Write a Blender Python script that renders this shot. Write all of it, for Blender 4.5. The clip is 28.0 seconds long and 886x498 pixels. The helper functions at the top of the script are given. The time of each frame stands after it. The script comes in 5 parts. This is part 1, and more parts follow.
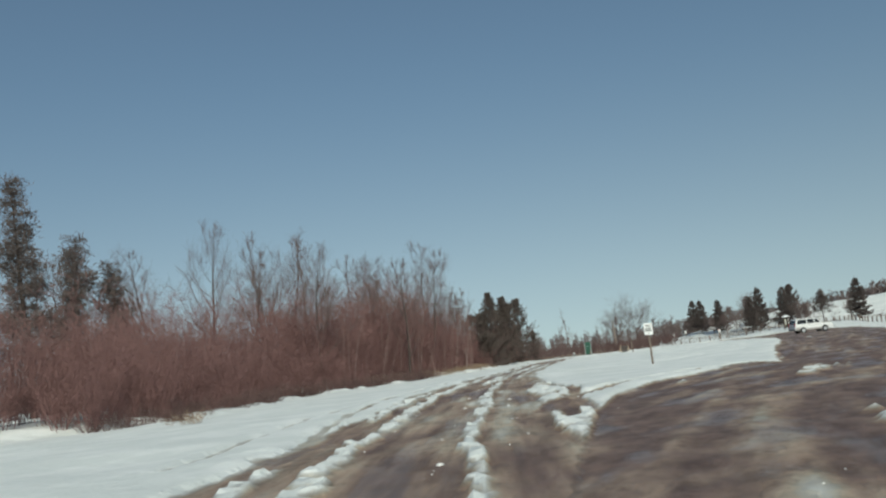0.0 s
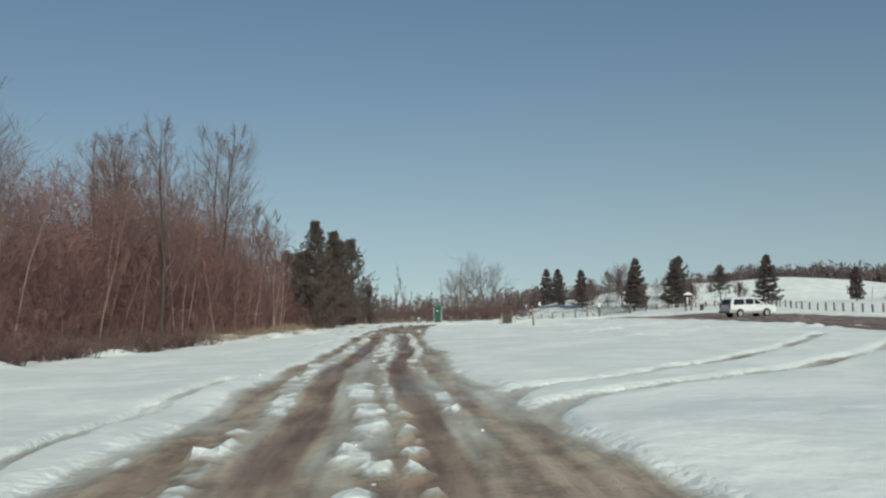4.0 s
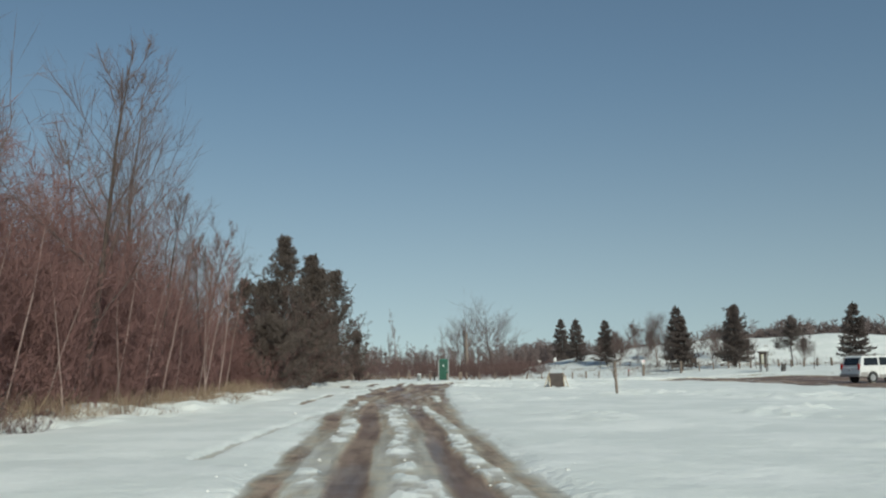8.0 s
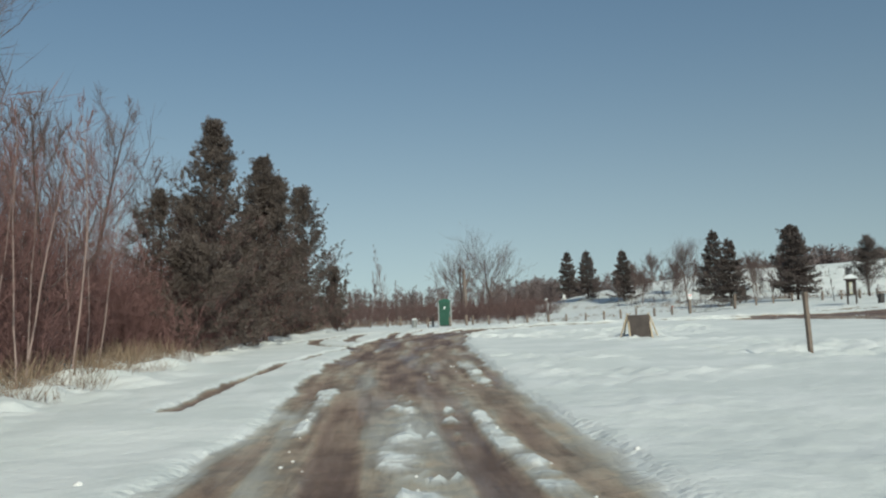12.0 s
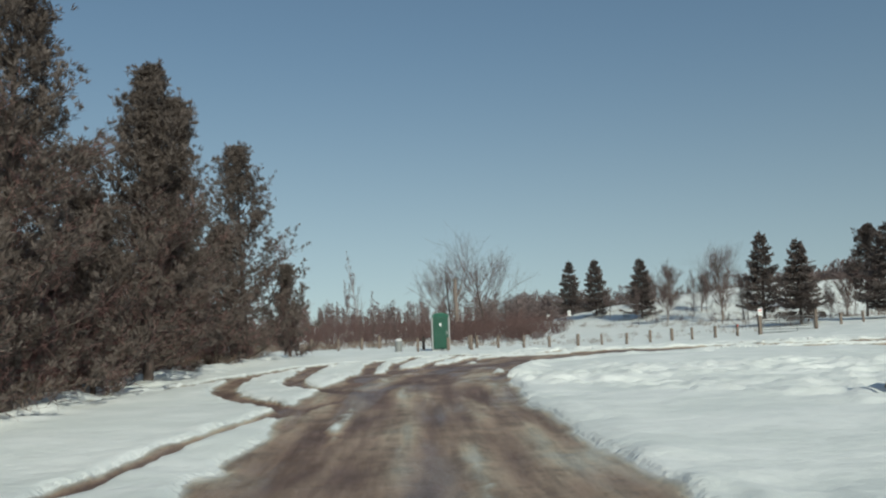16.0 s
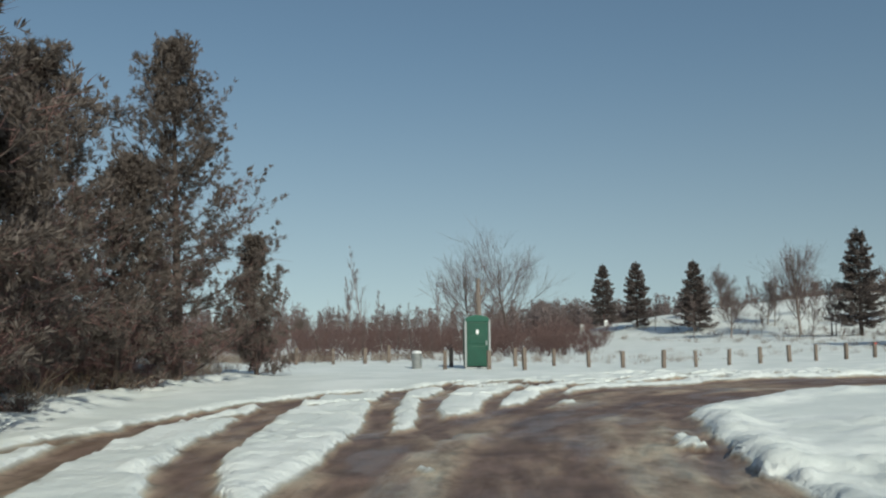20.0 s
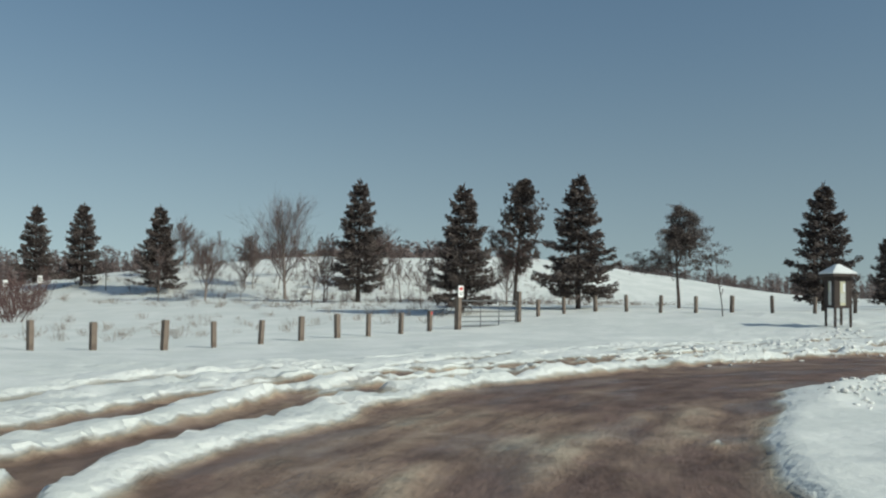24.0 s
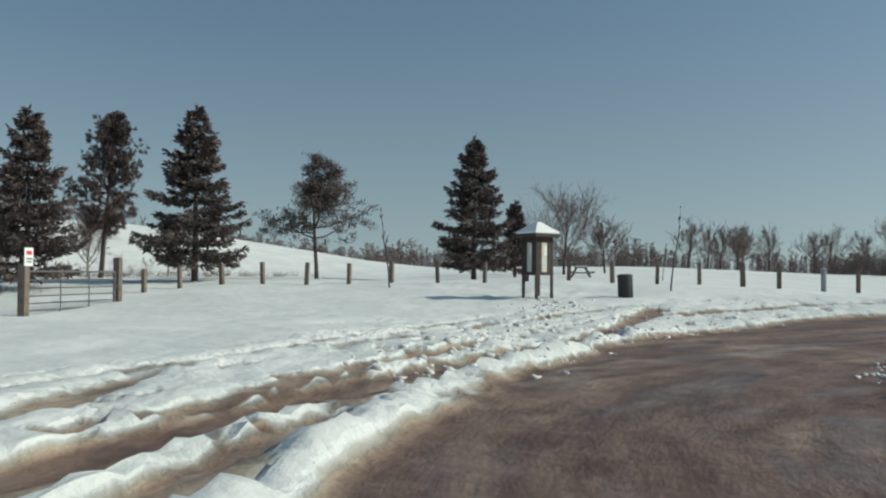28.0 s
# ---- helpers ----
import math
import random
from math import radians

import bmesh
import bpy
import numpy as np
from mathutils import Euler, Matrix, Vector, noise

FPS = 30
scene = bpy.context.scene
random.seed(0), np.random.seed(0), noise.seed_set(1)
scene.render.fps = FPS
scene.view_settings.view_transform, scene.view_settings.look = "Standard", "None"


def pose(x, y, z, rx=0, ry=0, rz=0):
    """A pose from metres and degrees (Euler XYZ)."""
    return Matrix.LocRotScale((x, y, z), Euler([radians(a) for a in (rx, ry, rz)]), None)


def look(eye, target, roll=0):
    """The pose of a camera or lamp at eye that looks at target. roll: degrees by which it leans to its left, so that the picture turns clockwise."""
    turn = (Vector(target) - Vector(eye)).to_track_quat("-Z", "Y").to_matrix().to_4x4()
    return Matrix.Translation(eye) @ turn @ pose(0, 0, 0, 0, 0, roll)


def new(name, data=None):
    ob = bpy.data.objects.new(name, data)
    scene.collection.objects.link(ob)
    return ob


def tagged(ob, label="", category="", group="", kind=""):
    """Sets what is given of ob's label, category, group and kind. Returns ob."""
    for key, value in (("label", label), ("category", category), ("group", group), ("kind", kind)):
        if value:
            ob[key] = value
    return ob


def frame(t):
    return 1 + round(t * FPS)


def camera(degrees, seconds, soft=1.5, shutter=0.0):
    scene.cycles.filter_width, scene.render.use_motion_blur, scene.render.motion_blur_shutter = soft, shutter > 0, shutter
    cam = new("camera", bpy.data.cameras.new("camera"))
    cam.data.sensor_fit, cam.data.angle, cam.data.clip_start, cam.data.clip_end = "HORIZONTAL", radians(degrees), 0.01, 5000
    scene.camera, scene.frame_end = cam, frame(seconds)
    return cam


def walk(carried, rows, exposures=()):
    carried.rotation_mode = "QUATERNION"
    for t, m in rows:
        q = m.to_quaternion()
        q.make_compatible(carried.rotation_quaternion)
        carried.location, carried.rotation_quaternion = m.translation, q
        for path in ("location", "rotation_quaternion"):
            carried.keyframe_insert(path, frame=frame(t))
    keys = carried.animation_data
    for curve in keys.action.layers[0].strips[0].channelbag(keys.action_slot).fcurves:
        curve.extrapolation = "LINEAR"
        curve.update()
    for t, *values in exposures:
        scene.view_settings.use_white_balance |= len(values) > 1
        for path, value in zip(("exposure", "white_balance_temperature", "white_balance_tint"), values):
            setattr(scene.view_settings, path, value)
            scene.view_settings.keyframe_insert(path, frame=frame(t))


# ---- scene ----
cam = camera(54.0, 28.0, soft=2.2)
# seconds, x, y, z, yaw to the left of +y, pitch up, roll
PATH = [
    (0, 6.281, -7.082, 1.061, 1.97, 7.51, -6.49),
    (0.5, 6.122, -0.707, 1.086, 0.40, 8.79, -9.49),
    (1, 5.961, 5.133, 1.111, -2.28, 3.40, -5.75),
    (1.5, 5.820, 10.257, 1.134, -3.85, 5.11, -7.53),
    (2, 5.728, 14.587, 1.157, -5.90, 5.10, -5.87),
    (2.5, 5.707, 18.266, 1.179, -6.36, 5.00, -3.66),
    (3, 5.761, 21.684, 1.200, -4.57, 4.98, -3.12),
    (3.5, 5.847, 25.208, 1.221, -7.08, 5.02, -2.80),
    (4, 5.904, 28.753, 1.241, -9.48, 4.10, -1.79),
    (4.5, 5.975, 31.997, 1.260, -8.00, 5.27, -5.44),
    (6.5, 7.011, 43.715, 1.331, -10.28, 5.75, -8.92),
    (7, 7.230, 46.397, 1.347, -10.40, 5.24, -10.39),
    (8, 7.614, 51.127, 1.376, -10.24, 7.60, -0.71),
    (8.5, 7.859, 53.496, 1.388, -10.02, 7.44, -2.03),
    (9, 8.123, 55.873, 1.399, -10.05, 6.45, -2.66),
    (9.5, 8.386, 58.226, 1.409, -9.46, 7.23, -2.30),
    (10, 8.639, 60.566, 1.418, -8.12, 5.35, -5.86),
    (10.5, 8.882, 62.911, 1.425, -9.71, 4.49, -4.73),
    (11, 9.122, 65.242, 1.432, -9.33, 3.42, -4.88),
    (11.5, 9.369, 67.547, 1.437, -10.34, 2.69, -4.27),
    (12, 9.633, 69.797, 1.440, -11.32, 3.76, -2.28),
    (12.5, 9.921, 72.019, 1.442, -10.93, 3.61, -4.72),
    (14.5, 11.334, 81.304, 1.438, -12.23, 4.98, 0.02),
    (15, 11.596, 83.749, 1.434, -13.18, 4.92, -2.29),
    (15.5, 11.829, 86.078, 1.428, -12.36, 4.96, -3.80),
    (16, 12.059, 88.200, 1.421, -12.99, 4.84, -1.91),
    (16.5, 12.304, 90.226, 1.413, -12.19, 4.10, -4.91),
    (17, 12.564, 92.190, 1.404, -12.76, 4.44, -0.85),
    (17.5, 12.821, 94.087, 1.394, -12.98, 3.68, -2.97),
    (18, 13.045, 95.960, 1.383, -12.89, 5.62, -2.88),
    (18.5, 13.226, 97.847, 1.371, -13.57, 6.38, -0.60),
    (19, 13.404, 99.671, 1.359, -16.71, 7.25, -1.16),
    (19.5, 13.638, 101.343, 1.346, -15.16, 6.63, -0.03),
    (20, 13.968, 103.024, 1.332, -12.68, 5.43, -0.49),
    (20.5, 14.408, 104.937, 1.318, -16.85, 4.98, 1.07),
    (21, 14.941, 107.159, 1.303, -20.24, 5.26, -2.12),
    (21.5, 15.527, 109.553, 1.288, -26.04, 4.10, -4.13),
    (22, 16.138, 111.888, 1.272, -33.41, 3.42, 1.93),
    (22.5, 16.803, 113.894, 1.256, -39.96, 4.11, -0.20),
    (24.5, 20.125, 118.771, 1.188, -51.32, 2.70, 0.54),
    (25, 20.969, 119.739, 1.171, -54.84, 2.17, -2.20),
    (25.5, 21.850, 120.774, 1.154, -59.60, 2.66, -2.40),
    (26, 22.760, 121.901, 1.136, -64.33, 3.07, -0.44),
    (26.5, 23.667, 122.941, 1.119, -69.69, 5.57, 2.50),
    (27, 24.568, 123.756, 1.102, -70.54, 4.69, 2.59),
    (27.5, 25.501, 124.248, 1.085, -74.22, 2.63, 3.63),
    (28, 26.551, 124.362, 1.069, -76.28, 1.66, 0.39),
]
walk(cam, [(t, pose(x, y, z, 0, 0, yaw) @ pose(0, 0, 0, 90 + pitch, 0, 0) @ pose(0, 0, 0, 0, 0, roll)) for t, x, y, z, yaw, pitch, roll in PATH], [(0, -0.22, 6420, -1), (28, -0.20, 6420, -1)])

# ---- light ----
SUN_BEARING, SUN_HEIGHT = 171.0, 34.0
world = bpy.data.worlds.new("world")
scene.world = world
world.use_nodes = True
wn = world.node_tree
sky = wn.nodes.new("ShaderNodeTexSky")
sky.sky_type = "NISHITA"
sky.sun_disc = False
sky.sun_elevation = radians(SUN_HEIGHT)
sky.sun_rotation = radians(SUN_BEARING)
sky.altitude = 300
sky.air_density, sky.dust_density, sky.ozone_density = 1.2, 1.3, 1.3
# haze: the low sky takes the colour of the sky a little higher up
tc, lift = wn.nodes.new("ShaderNodeTexCoord"), wn.nodes.new("ShaderNodeVectorMath")
lift.operation = "MULTIPLY_ADD"
lift.inputs[1].default_value, lift.inputs[2].default_value = (1, 1, 0.90), (0, 0, 0.088)
wn.links.new(tc.outputs["Generated"], lift.inputs[0])
wn.links.new(lift.outputs[0], sky.inputs["Vector"])
# winter haze greys and lightens the lowest sky
grey, pale, near_ground, mixed, parts_of = [wn.nodes.new("ShaderNode" + k) for k in ("RGBToBW", "MixRGB", "MapRange", "MixRGB", "SeparateXYZ")]
wn.links.new(sky.outputs[0], grey.inputs[0])
pale.blend_type = "MULTIPLY"
pale.inputs[0].default_value, pale.inputs[2].default_value = 1.0, (1.00, 1.13, 1.28, 1)
wn.links.new(grey.outputs[0], pale.inputs[1])
wn.links.new(tc.outputs["Generated"], parts_of.inputs[0])
wn.links.new(parts_of.outputs["Z"], near_ground.inputs["Value"])
near_ground.interpolation_type = "SMOOTHSTEP"
for key, value in (("From Min", 0.0), ("From Max", 0.36), ("To Min", 0.42), ("To Max", 0.0)):
    near_ground.inputs[key].default_value = value
wn.links.new(near_ground.outputs[0], mixed.inputs[0])
wn.links.new(sky.outputs[0], mixed.inputs[1])
wn.links.new(pale.outputs[0], mixed.inputs[2])
wn.links.new(mixed.outputs[0], wn.nodes["Background"].inputs[0])
wn.nodes["Background"].inputs[1].default_value = 0.093
sun_data = bpy.data.lights.new("sun", "SUN")
sun_data.energy, sun_data.angle, sun_data.color = 3.4, radians(0.6), (1.0, 0.95, 0.86)
sun = new("sun", sun_data)
toward = Vector((math.sin(radians(SUN_BEARING)) * math.cos(radians(SUN_HEIGHT)), math.cos(radians(SUN_BEARING)) * math.cos(radians(SUN_HEIGHT)), math.sin(radians(SUN_HEIGHT))))
sun.matrix_world = look(toward * 60, (0, 0, 0))

# ---- materials ----
def material(name, color, rough=0.8, metal=0.0, vary=0.25, scale=6.0, bump=0.0, bump_scale=30.0, tone=None, island=False):
    """A surface with colour variation at two scales and fine relief."""
    m = bpy.data.materials.new(name)
    m.use_nodes = True
    nt = m.node_tree
    b = nt.nodes["Principled BSDF"]
    b.inputs["Roughness"].default_value = rough
    b.inputs["Metallic"].default_value = metal
    tex = nt.nodes.new("ShaderNodeTexCoord")
    big = nt.nodes.new("ShaderNodeTexNoise")
    big.inputs["Scale"].default_value = scale
    big.inputs["Detail"].default_value = 5
    fine = nt.nodes.new("ShaderNodeTexNoise")
    fine.inputs["Scale"].default_value = bump_scale
    fine.inputs["Detail"].default_value = 4
    for n in (big, fine):
        nt.links.new(tex.outputs["Object"], n.inputs["Vector"])
    add = nt.nodes.new("ShaderNodeMath")
    add.operation = "MULTIPLY_ADD"
    nt.links.new(fine.outputs["Fac"], add.inputs[0])
    add.inputs[1].default_value = 0.5
    nt.links.new(big.outputs["Fac"], add.inputs[2])
    rnd = nt.nodes.new("ShaderNodeNewGeometry" if island else "ShaderNodeObjectInfo")
    add2 = nt.nodes.new("ShaderNodeMath")
    add2.operation = "MULTIPLY_ADD"
    nt.links.new(rnd.outputs["Random Per Island" if island else "Random"], add2.inputs[0])
    add2.inputs[1].default_value = 0.35
    nt.links.new(add.outputs[0], add2.inputs[2])
    ramp = nt.nodes.new("ShaderNodeValToRGB")
    tone = tone or tuple(c * (1 + 1.6 * vary) for c in color)
    ramp.color_ramp.elements[0].position = 0.55
    ramp.color_ramp.elements[1].position = 1.0
    ramp.color_ramp.elements[0].color = (*[c * (1 - vary) for c in color], 1)
    ramp.color_ramp.elements[1].color = (*[min(1, c) for c in tone], 1)
    nt.links.new(add2.outputs[0], ramp.inputs[0])
    nt.links.new(ramp.outputs[0], b.inputs["Base Color"])
    if bump:
        bp = nt.nodes.new("ShaderNodeBump")
        bp.inputs["Strength"].default_value = bump
        bp.inputs["Distance"].default_value = 0.02
        nt.links.new(fine.outputs["Fac"], bp.inputs["Height"])
        nt.links.new(bp.outputs[0], b.inputs["Normal"])
    return m


def ground_material():
    """Snow, slush and wet dirt, mixed by how much the wheels have churned the ground."""
    m = bpy.data.materials.new("snow_and_mud")
    m.use_nodes = True
    nt = m.node_tree
    N, L = nt.nodes.new, nt.links.new
    b = nt.nodes["Principled BSDF"]
    geo = N("ShaderNodeNewGeometry")

    lane = N("ShaderNodeAttribute")
    lane.attribute_name = "lane"

    def noise_at(scale, detail=5.0, rough=0.55, stretch=None):
        n = N("ShaderNodeTexNoise")
        n.inputs["Scale"].default_value, n.inputs["Detail"].default_value, n.inputs["Roughness"].default_value = scale, detail, rough
        if stretch:
            mp = N("ShaderNodeMapping")
            mp.inputs["Scale"].default_value = stretch
            L(lane.outputs["Vector"], mp.inputs["Vector"])
            L(mp.outputs[0], n.inputs["Vector"])
        else:
            L(geo.outputs["Position"], n.inputs["Vector"])
        return n.outputs["Fac"]

    def calc(op, a, c, d=None):
        n = N("ShaderNodeMath")
        n.operation = op
        for i, v in enumerate((a, c, d)):
            if v is None:
                continue
            if isinstance(v, (int, float)):
                n.inputs[i].default_value = v
            else:
                L(v, n.inputs[i])
        return n.outputs[0]

    at = N("ShaderNodeAttribute")
    at.attribute_name = "churned"
    mid, fine, streak, wide = noise_at(2.2, 6), noise_at(14, 6, 0.7), noise_at(1.0, 7, 0.6, (2.6, 0.28, 1.0)), noise_at(0.35, 4)
    grooves = noise_at(1.0, 5, 0.6, (7.0, 0.6, 1.0))
    pools = noise_at(1.0, 4, 0.5, (1.1, 0.11, 1.0))
    wob = calc("MULTIPLY_ADD", fine, 0.36, calc("MULTIPLY_ADD", mid, 0.46, calc("MULTIPLY_ADD", grooves, 0.20, -0.51)))
    f = calc("ADD", at.outputs["Fac"], calc("MULTIPLY", wob, calc("MULTIPLY_ADD", at.outputs["Fac"], 1.0, 0.25)))
    ramp = N("ShaderNodeValToRGB")
    e = ramp.color_ramp.elements
    e[0].position, e[0].color = 0.33, (0.81, 0.82, 0.785, 1)
    e[1].position, e[1].color = 1.0, (0.158, 0.104, 0.085, 1)
    for p, c in ((0.39, (0.60, 0.59, 0.55, 1)), (0.52, (0.435, 0.405, 0.34, 1)), (0.60, (0.39, 0.325, 0.25, 1)), (0.76, (0.305, 0.225, 0.170, 1))):
        k = e.new(p)
        k.color = c
    L(f, ramp.inputs[0])
    tint = N("ShaderNodeMixRGB")
    tint.blend_type = "MULTIPLY"
    tint.inputs[0].default_value = 1.0
    tr = N("ShaderNodeValToRGB")
    tr.color_ramp.elements[0].position, tr.color_ramp.elements[0].color = 0.44, (0.56, 0.50, 0.48, 1)
    tr.color_ramp.elements[1].position, tr.color_ramp.elements[1].color = 0.56, (1.36, 1.36, 1.33, 1)
    blend = calc("MULTIPLY_ADD", streak, 0.32, calc("MULTIPLY_ADD", grooves, 0.14, calc("MULTIPLY_ADD", mid, 0.30, calc("MULTIPLY", fine, 0.24))))
    L(blend, tr.inputs[0])
    mudmask = N("ShaderNodeMapRange")
    mudmask.inputs["From Min"].default_value, mudmask.inputs["From Max"].default_value = 0.3, 0.6
    L(f, mudmask.inputs["Value"])
    L(mudmask.outputs[0], tint.inputs[0])
    L(ramp.outputs[0], tint.inputs[1])
    L(tr.outputs[0], tint.inputs[2])
    # wind-glazed crust beside fresher, brighter drift
    glaze = N("ShaderNodeValToRGB")
    glaze.color_ramp.elements[0].position, glaze.color_ramp.elements[0].color = 0.46, (0.91, 0.925, 0.92, 1)
    glaze.color_ramp.elements[1].position, glaze.color_ramp.elements[1].color = 0.56, (1.03, 1.03, 1.03, 1)
    L(calc("MULTIPLY_ADD", noise_at(0.45, 7, 0.62), 0.8, calc("MULTIPLY", fine, 0.2)), glaze.inputs[0])
    snow = N("ShaderNodeMixRGB")
    snow.blend_type = "MULTIPLY"
    L(calc("SUBTRACT", 1.0, mudmask.outputs[0]), snow.inputs[0])
    L(tint.outputs[0], snow.inputs[1])
    L(glaze.outputs[0], snow.inputs[2])
    L(snow.outputs[0], b.inputs["Base Color"])
    # wet dirt glistens in patches, snow does not
    wet = N("ShaderNodeMapRange")
    wet.inputs["From Min"].default_value, wet.inputs["From Max"].default_value = 0.50, 0.60
    wet.inputs["To Min"].default_value, wet.inputs["To Max"].default_value = 0.64, 0.36
    L(pools, wet.inputs["Value"])
    rough = N("ShaderNodeMixRGB")
    L(mudmask.outputs[0], rough.inputs[0])
    rough.inputs[1].default_value = (0.7, 0.7, 0.7, 1)
    L(wet.outputs[0], rough.inputs[2])
    L(rough.outputs[0], b.inputs["Roughness"])
    b.inputs["Specular IOR Level"].default_value = 0.35
    relief = calc("ADD", calc("MULTIPLY", calc("ADD", fine, calc("MULTIPLY", grooves, 1.2)), calc("MULTIPLY_ADD", mudmask.outputs[0], 0.5, 0.10)), calc("ADD", calc("MULTIPLY", mid, 1.0), calc("MULTIPLY", wide, 1.5)))
    # ploughed snow is cloddy
    clods = N("ShaderNodeTexVoronoi")
    clods.inputs["Scale"].default_value = 7.0
    L(geo.outputs["Position"], clods.inputs["Vector"])
    broken = N("ShaderNodeMapRange")
    broken.inputs["From Min"].default_value, broken.inputs["From Max"].default_value = 0.02, 0.2
    L(at.outputs["Fac"], broken.inputs["Value"])
    relief = calc("MULTIPLY_ADD", calc("MULTIPLY", broken.outputs[0], calc("SUBTRACT", 1.0, mudmask.outputs[0])), calc("MULTIPLY_ADD", clods.outputs["Distance"], -0.45, calc("MULTIPLY", noise_at(6.0, 4, 0.6), 0.7)), relief)
    bp = N("ShaderNodeBump")
    bp.inputs["Strength"].default_value, bp.inputs["Distance"].default_value = 0.55, 0.09
    L(relief, bp.inputs["Height"])
    L(bp.outputs[0], b.inputs["Normal"])
    return m


GROUND = ground_material()
SNOW = material("snow", (0.80, 0.815, 0.80), 0.7, vary=0.05, scale=2, bump=0.5, bump_scale=12)
CLOD = material("snow_clod", (0.64, 0.63, 0.61), 0.8, vary=0.15, scale=3, bump=0.4, bump_scale=20, island=True)
TWIG = material("reddish_brown_twigs", (0.155, 0.076, 0.070), 0.85, vary=0.30, scale=0.5, tone=(0.225, 0.122, 0.112), island=True)
DARK_TWIG = material("dark_grey_brown_twigs", (0.098, 0.066, 0.060), 0.9, vary=0.3, scale=0.6, tone=(0.155, 0.110, 0.100), island=True)
DARK_BARK = material("dark_resinous_bark", (0.050, 0.036, 0.031), 0.9, vary=0.3, scale=5, bump=0.6, bump_scale=40, tone=(0.085, 0.064, 0.055))
BARK = material("grey_brown_bark", (0.150, 0.115, 0.100), 0.9, vary=0.3, scale=5, bump=0.6, bump_scale=40, tone=(0.26, 0.21, 0.18))
PALE_BARK = material("pale_birch_bark", (0.25, 0.185, 0.165), 0.85, vary=0.3, scale=7, bump=0.4, bump_scale=30)
BRUSH_TWIG = material("dull_brown_brush", (0.098, 0.055, 0.050), 0.9, vary=0.2, scale=0.5, tone=(0.135, 0.082, 0.074), island=True)
# distance haze is mixed into this colour: greyer and paler than bare twigs
HAZED_TWIG = material("hazed_woods_twigs", (0.135, 0.100, 0.095), 0.9, vary=0.2, scale=0.15, tone=(0.175, 0.135, 0.13), island=True)
NEEDLE = material("spruce_needles", (0.076, 0.058, 0.053), 0.8, vary=0.3, scale=1.0, tone=(0.126, 0.099, 0.089), island=True)
PINE = material("pine_needles", (0.058, 0.041, 0.035), 0.65, vary=0.3, scale=0.8, tone=(0.132, 0.104, 0.089), island=True)
STRAW = material("dry_straw_grass", (0.165, 0.125, 0.10), 0.9, vary=0.4, scale=0.8, tone=(0.28, 0.22, 0.175), island=True)
WEED = material("dead_brown_weeds", (0.16, 0.11, 0.08), 0.9, vary=0.4, scale=0.8, tone=(0.30, 0.22, 0.15), island=True)
POST_WOOD = material("weathered_post_wood", (0.115, 0.086, 0.070), 0.85, vary=0.35, scale=4, bump=0.5, bump_scale=50, tone=(0.20, 0.155, 0.125))
DARK_WOOD = material("dark_stained_wood", (0.042, 0.030, 0.025), 0.75, vary=0.3, scale=5, bump=0.4, bump_scale=45)
PLYWOOD = material("weathered_plywood", (0.058, 0.046, 0.041), 0.85, vary=0.25, scale=3, bump=0.3, bump_scale=35)
LUMBER = material("yellowed_lumber", (0.36, 0.29, 0.205), 0.8, vary=0.25, scale=6, bump=0.3, bump_scale=45)
GREEN = material("green_moulded_plastic", (0.010, 0.066, 0.040), 0.45, vary=0.12, scale=2, bump=0.1, bump_scale=60)
GREEN_DARK = material("dark_green_roof_plastic", (0.010, 0.080, 0.050), 0.5, vary=0.12, scale=2)
GREY_PLASTIC = material("pale_grey_plastic", (0.33, 0.335, 0.33), 0.5, vary=0.1, scale=4)
GALVANISED = material("dull_galvanised_sheet", (0.20, 0.205, 0.20), 0.6, metal=0.2, vary=0.2, scale=5)
WHITE_SIGN = material("white_sign_face", (0.80, 0.80, 0.78), 0.45, vary=0.04, scale=3)
INK = material("dark_sign_lettering", (0.05, 0.05, 0.05), 0.6, vary=0.1)
RED_INK = material("red_sign_lettering", (0.55, 0.06, 0.05), 0.6, vary=0.1)
PAPER = material("yellowed_notice_paper", (0.55, 0.52, 0.36), 0.6, vary=0.12, scale=4)
PALE_PANEL = material("pale_notice_panel", (0.52, 0.52, 0.47), 0.5, vary=0.12, scale=3)
STEEL = material("galvanised_steel", (0.13, 0.13, 0.13), 0.55, metal=0.4, vary=0.15, scale=8)
WHITE_PAINT = material("white_car_paint", (0.70, 0.71, 0.70), 0.25, vary=0.06, scale=1.5)
TRIM = material("grey_lower_cladding", (0.26, 0.25, 0.24), 0.6, vary=0.15, scale=3)
GLASS = material("dark_tinted_glass", (0.012, 0.014, 0.016), 0.06, vary=0.05)
RUBBER = material("black_tyre_rubber", (0.022, 0.022, 0.022), 0.85, vary=0.2, scale=8)
ALLOY = material("grey_alloy", (0.45, 0.45, 0.45), 0.35, metal=0.8, vary=0.1)
RED_LENS = material("red_lamp_lens", (0.35, 0.015, 0.012), 0.2, vary=0.05)
CLEAR_LENS = material("clear_lamp_lens", (0.6, 0.6, 0.6), 0.1, vary=0.05)
BIN_DARK = material("dark_brown_bin_plastic", (0.045, 0.040, 0.038), 0.6, vary=0.2, scale=5)
BLUE_GREY = material("blue_grey_enamel", (0.24, 0.25, 0.27), 0.6, vary=0.1)


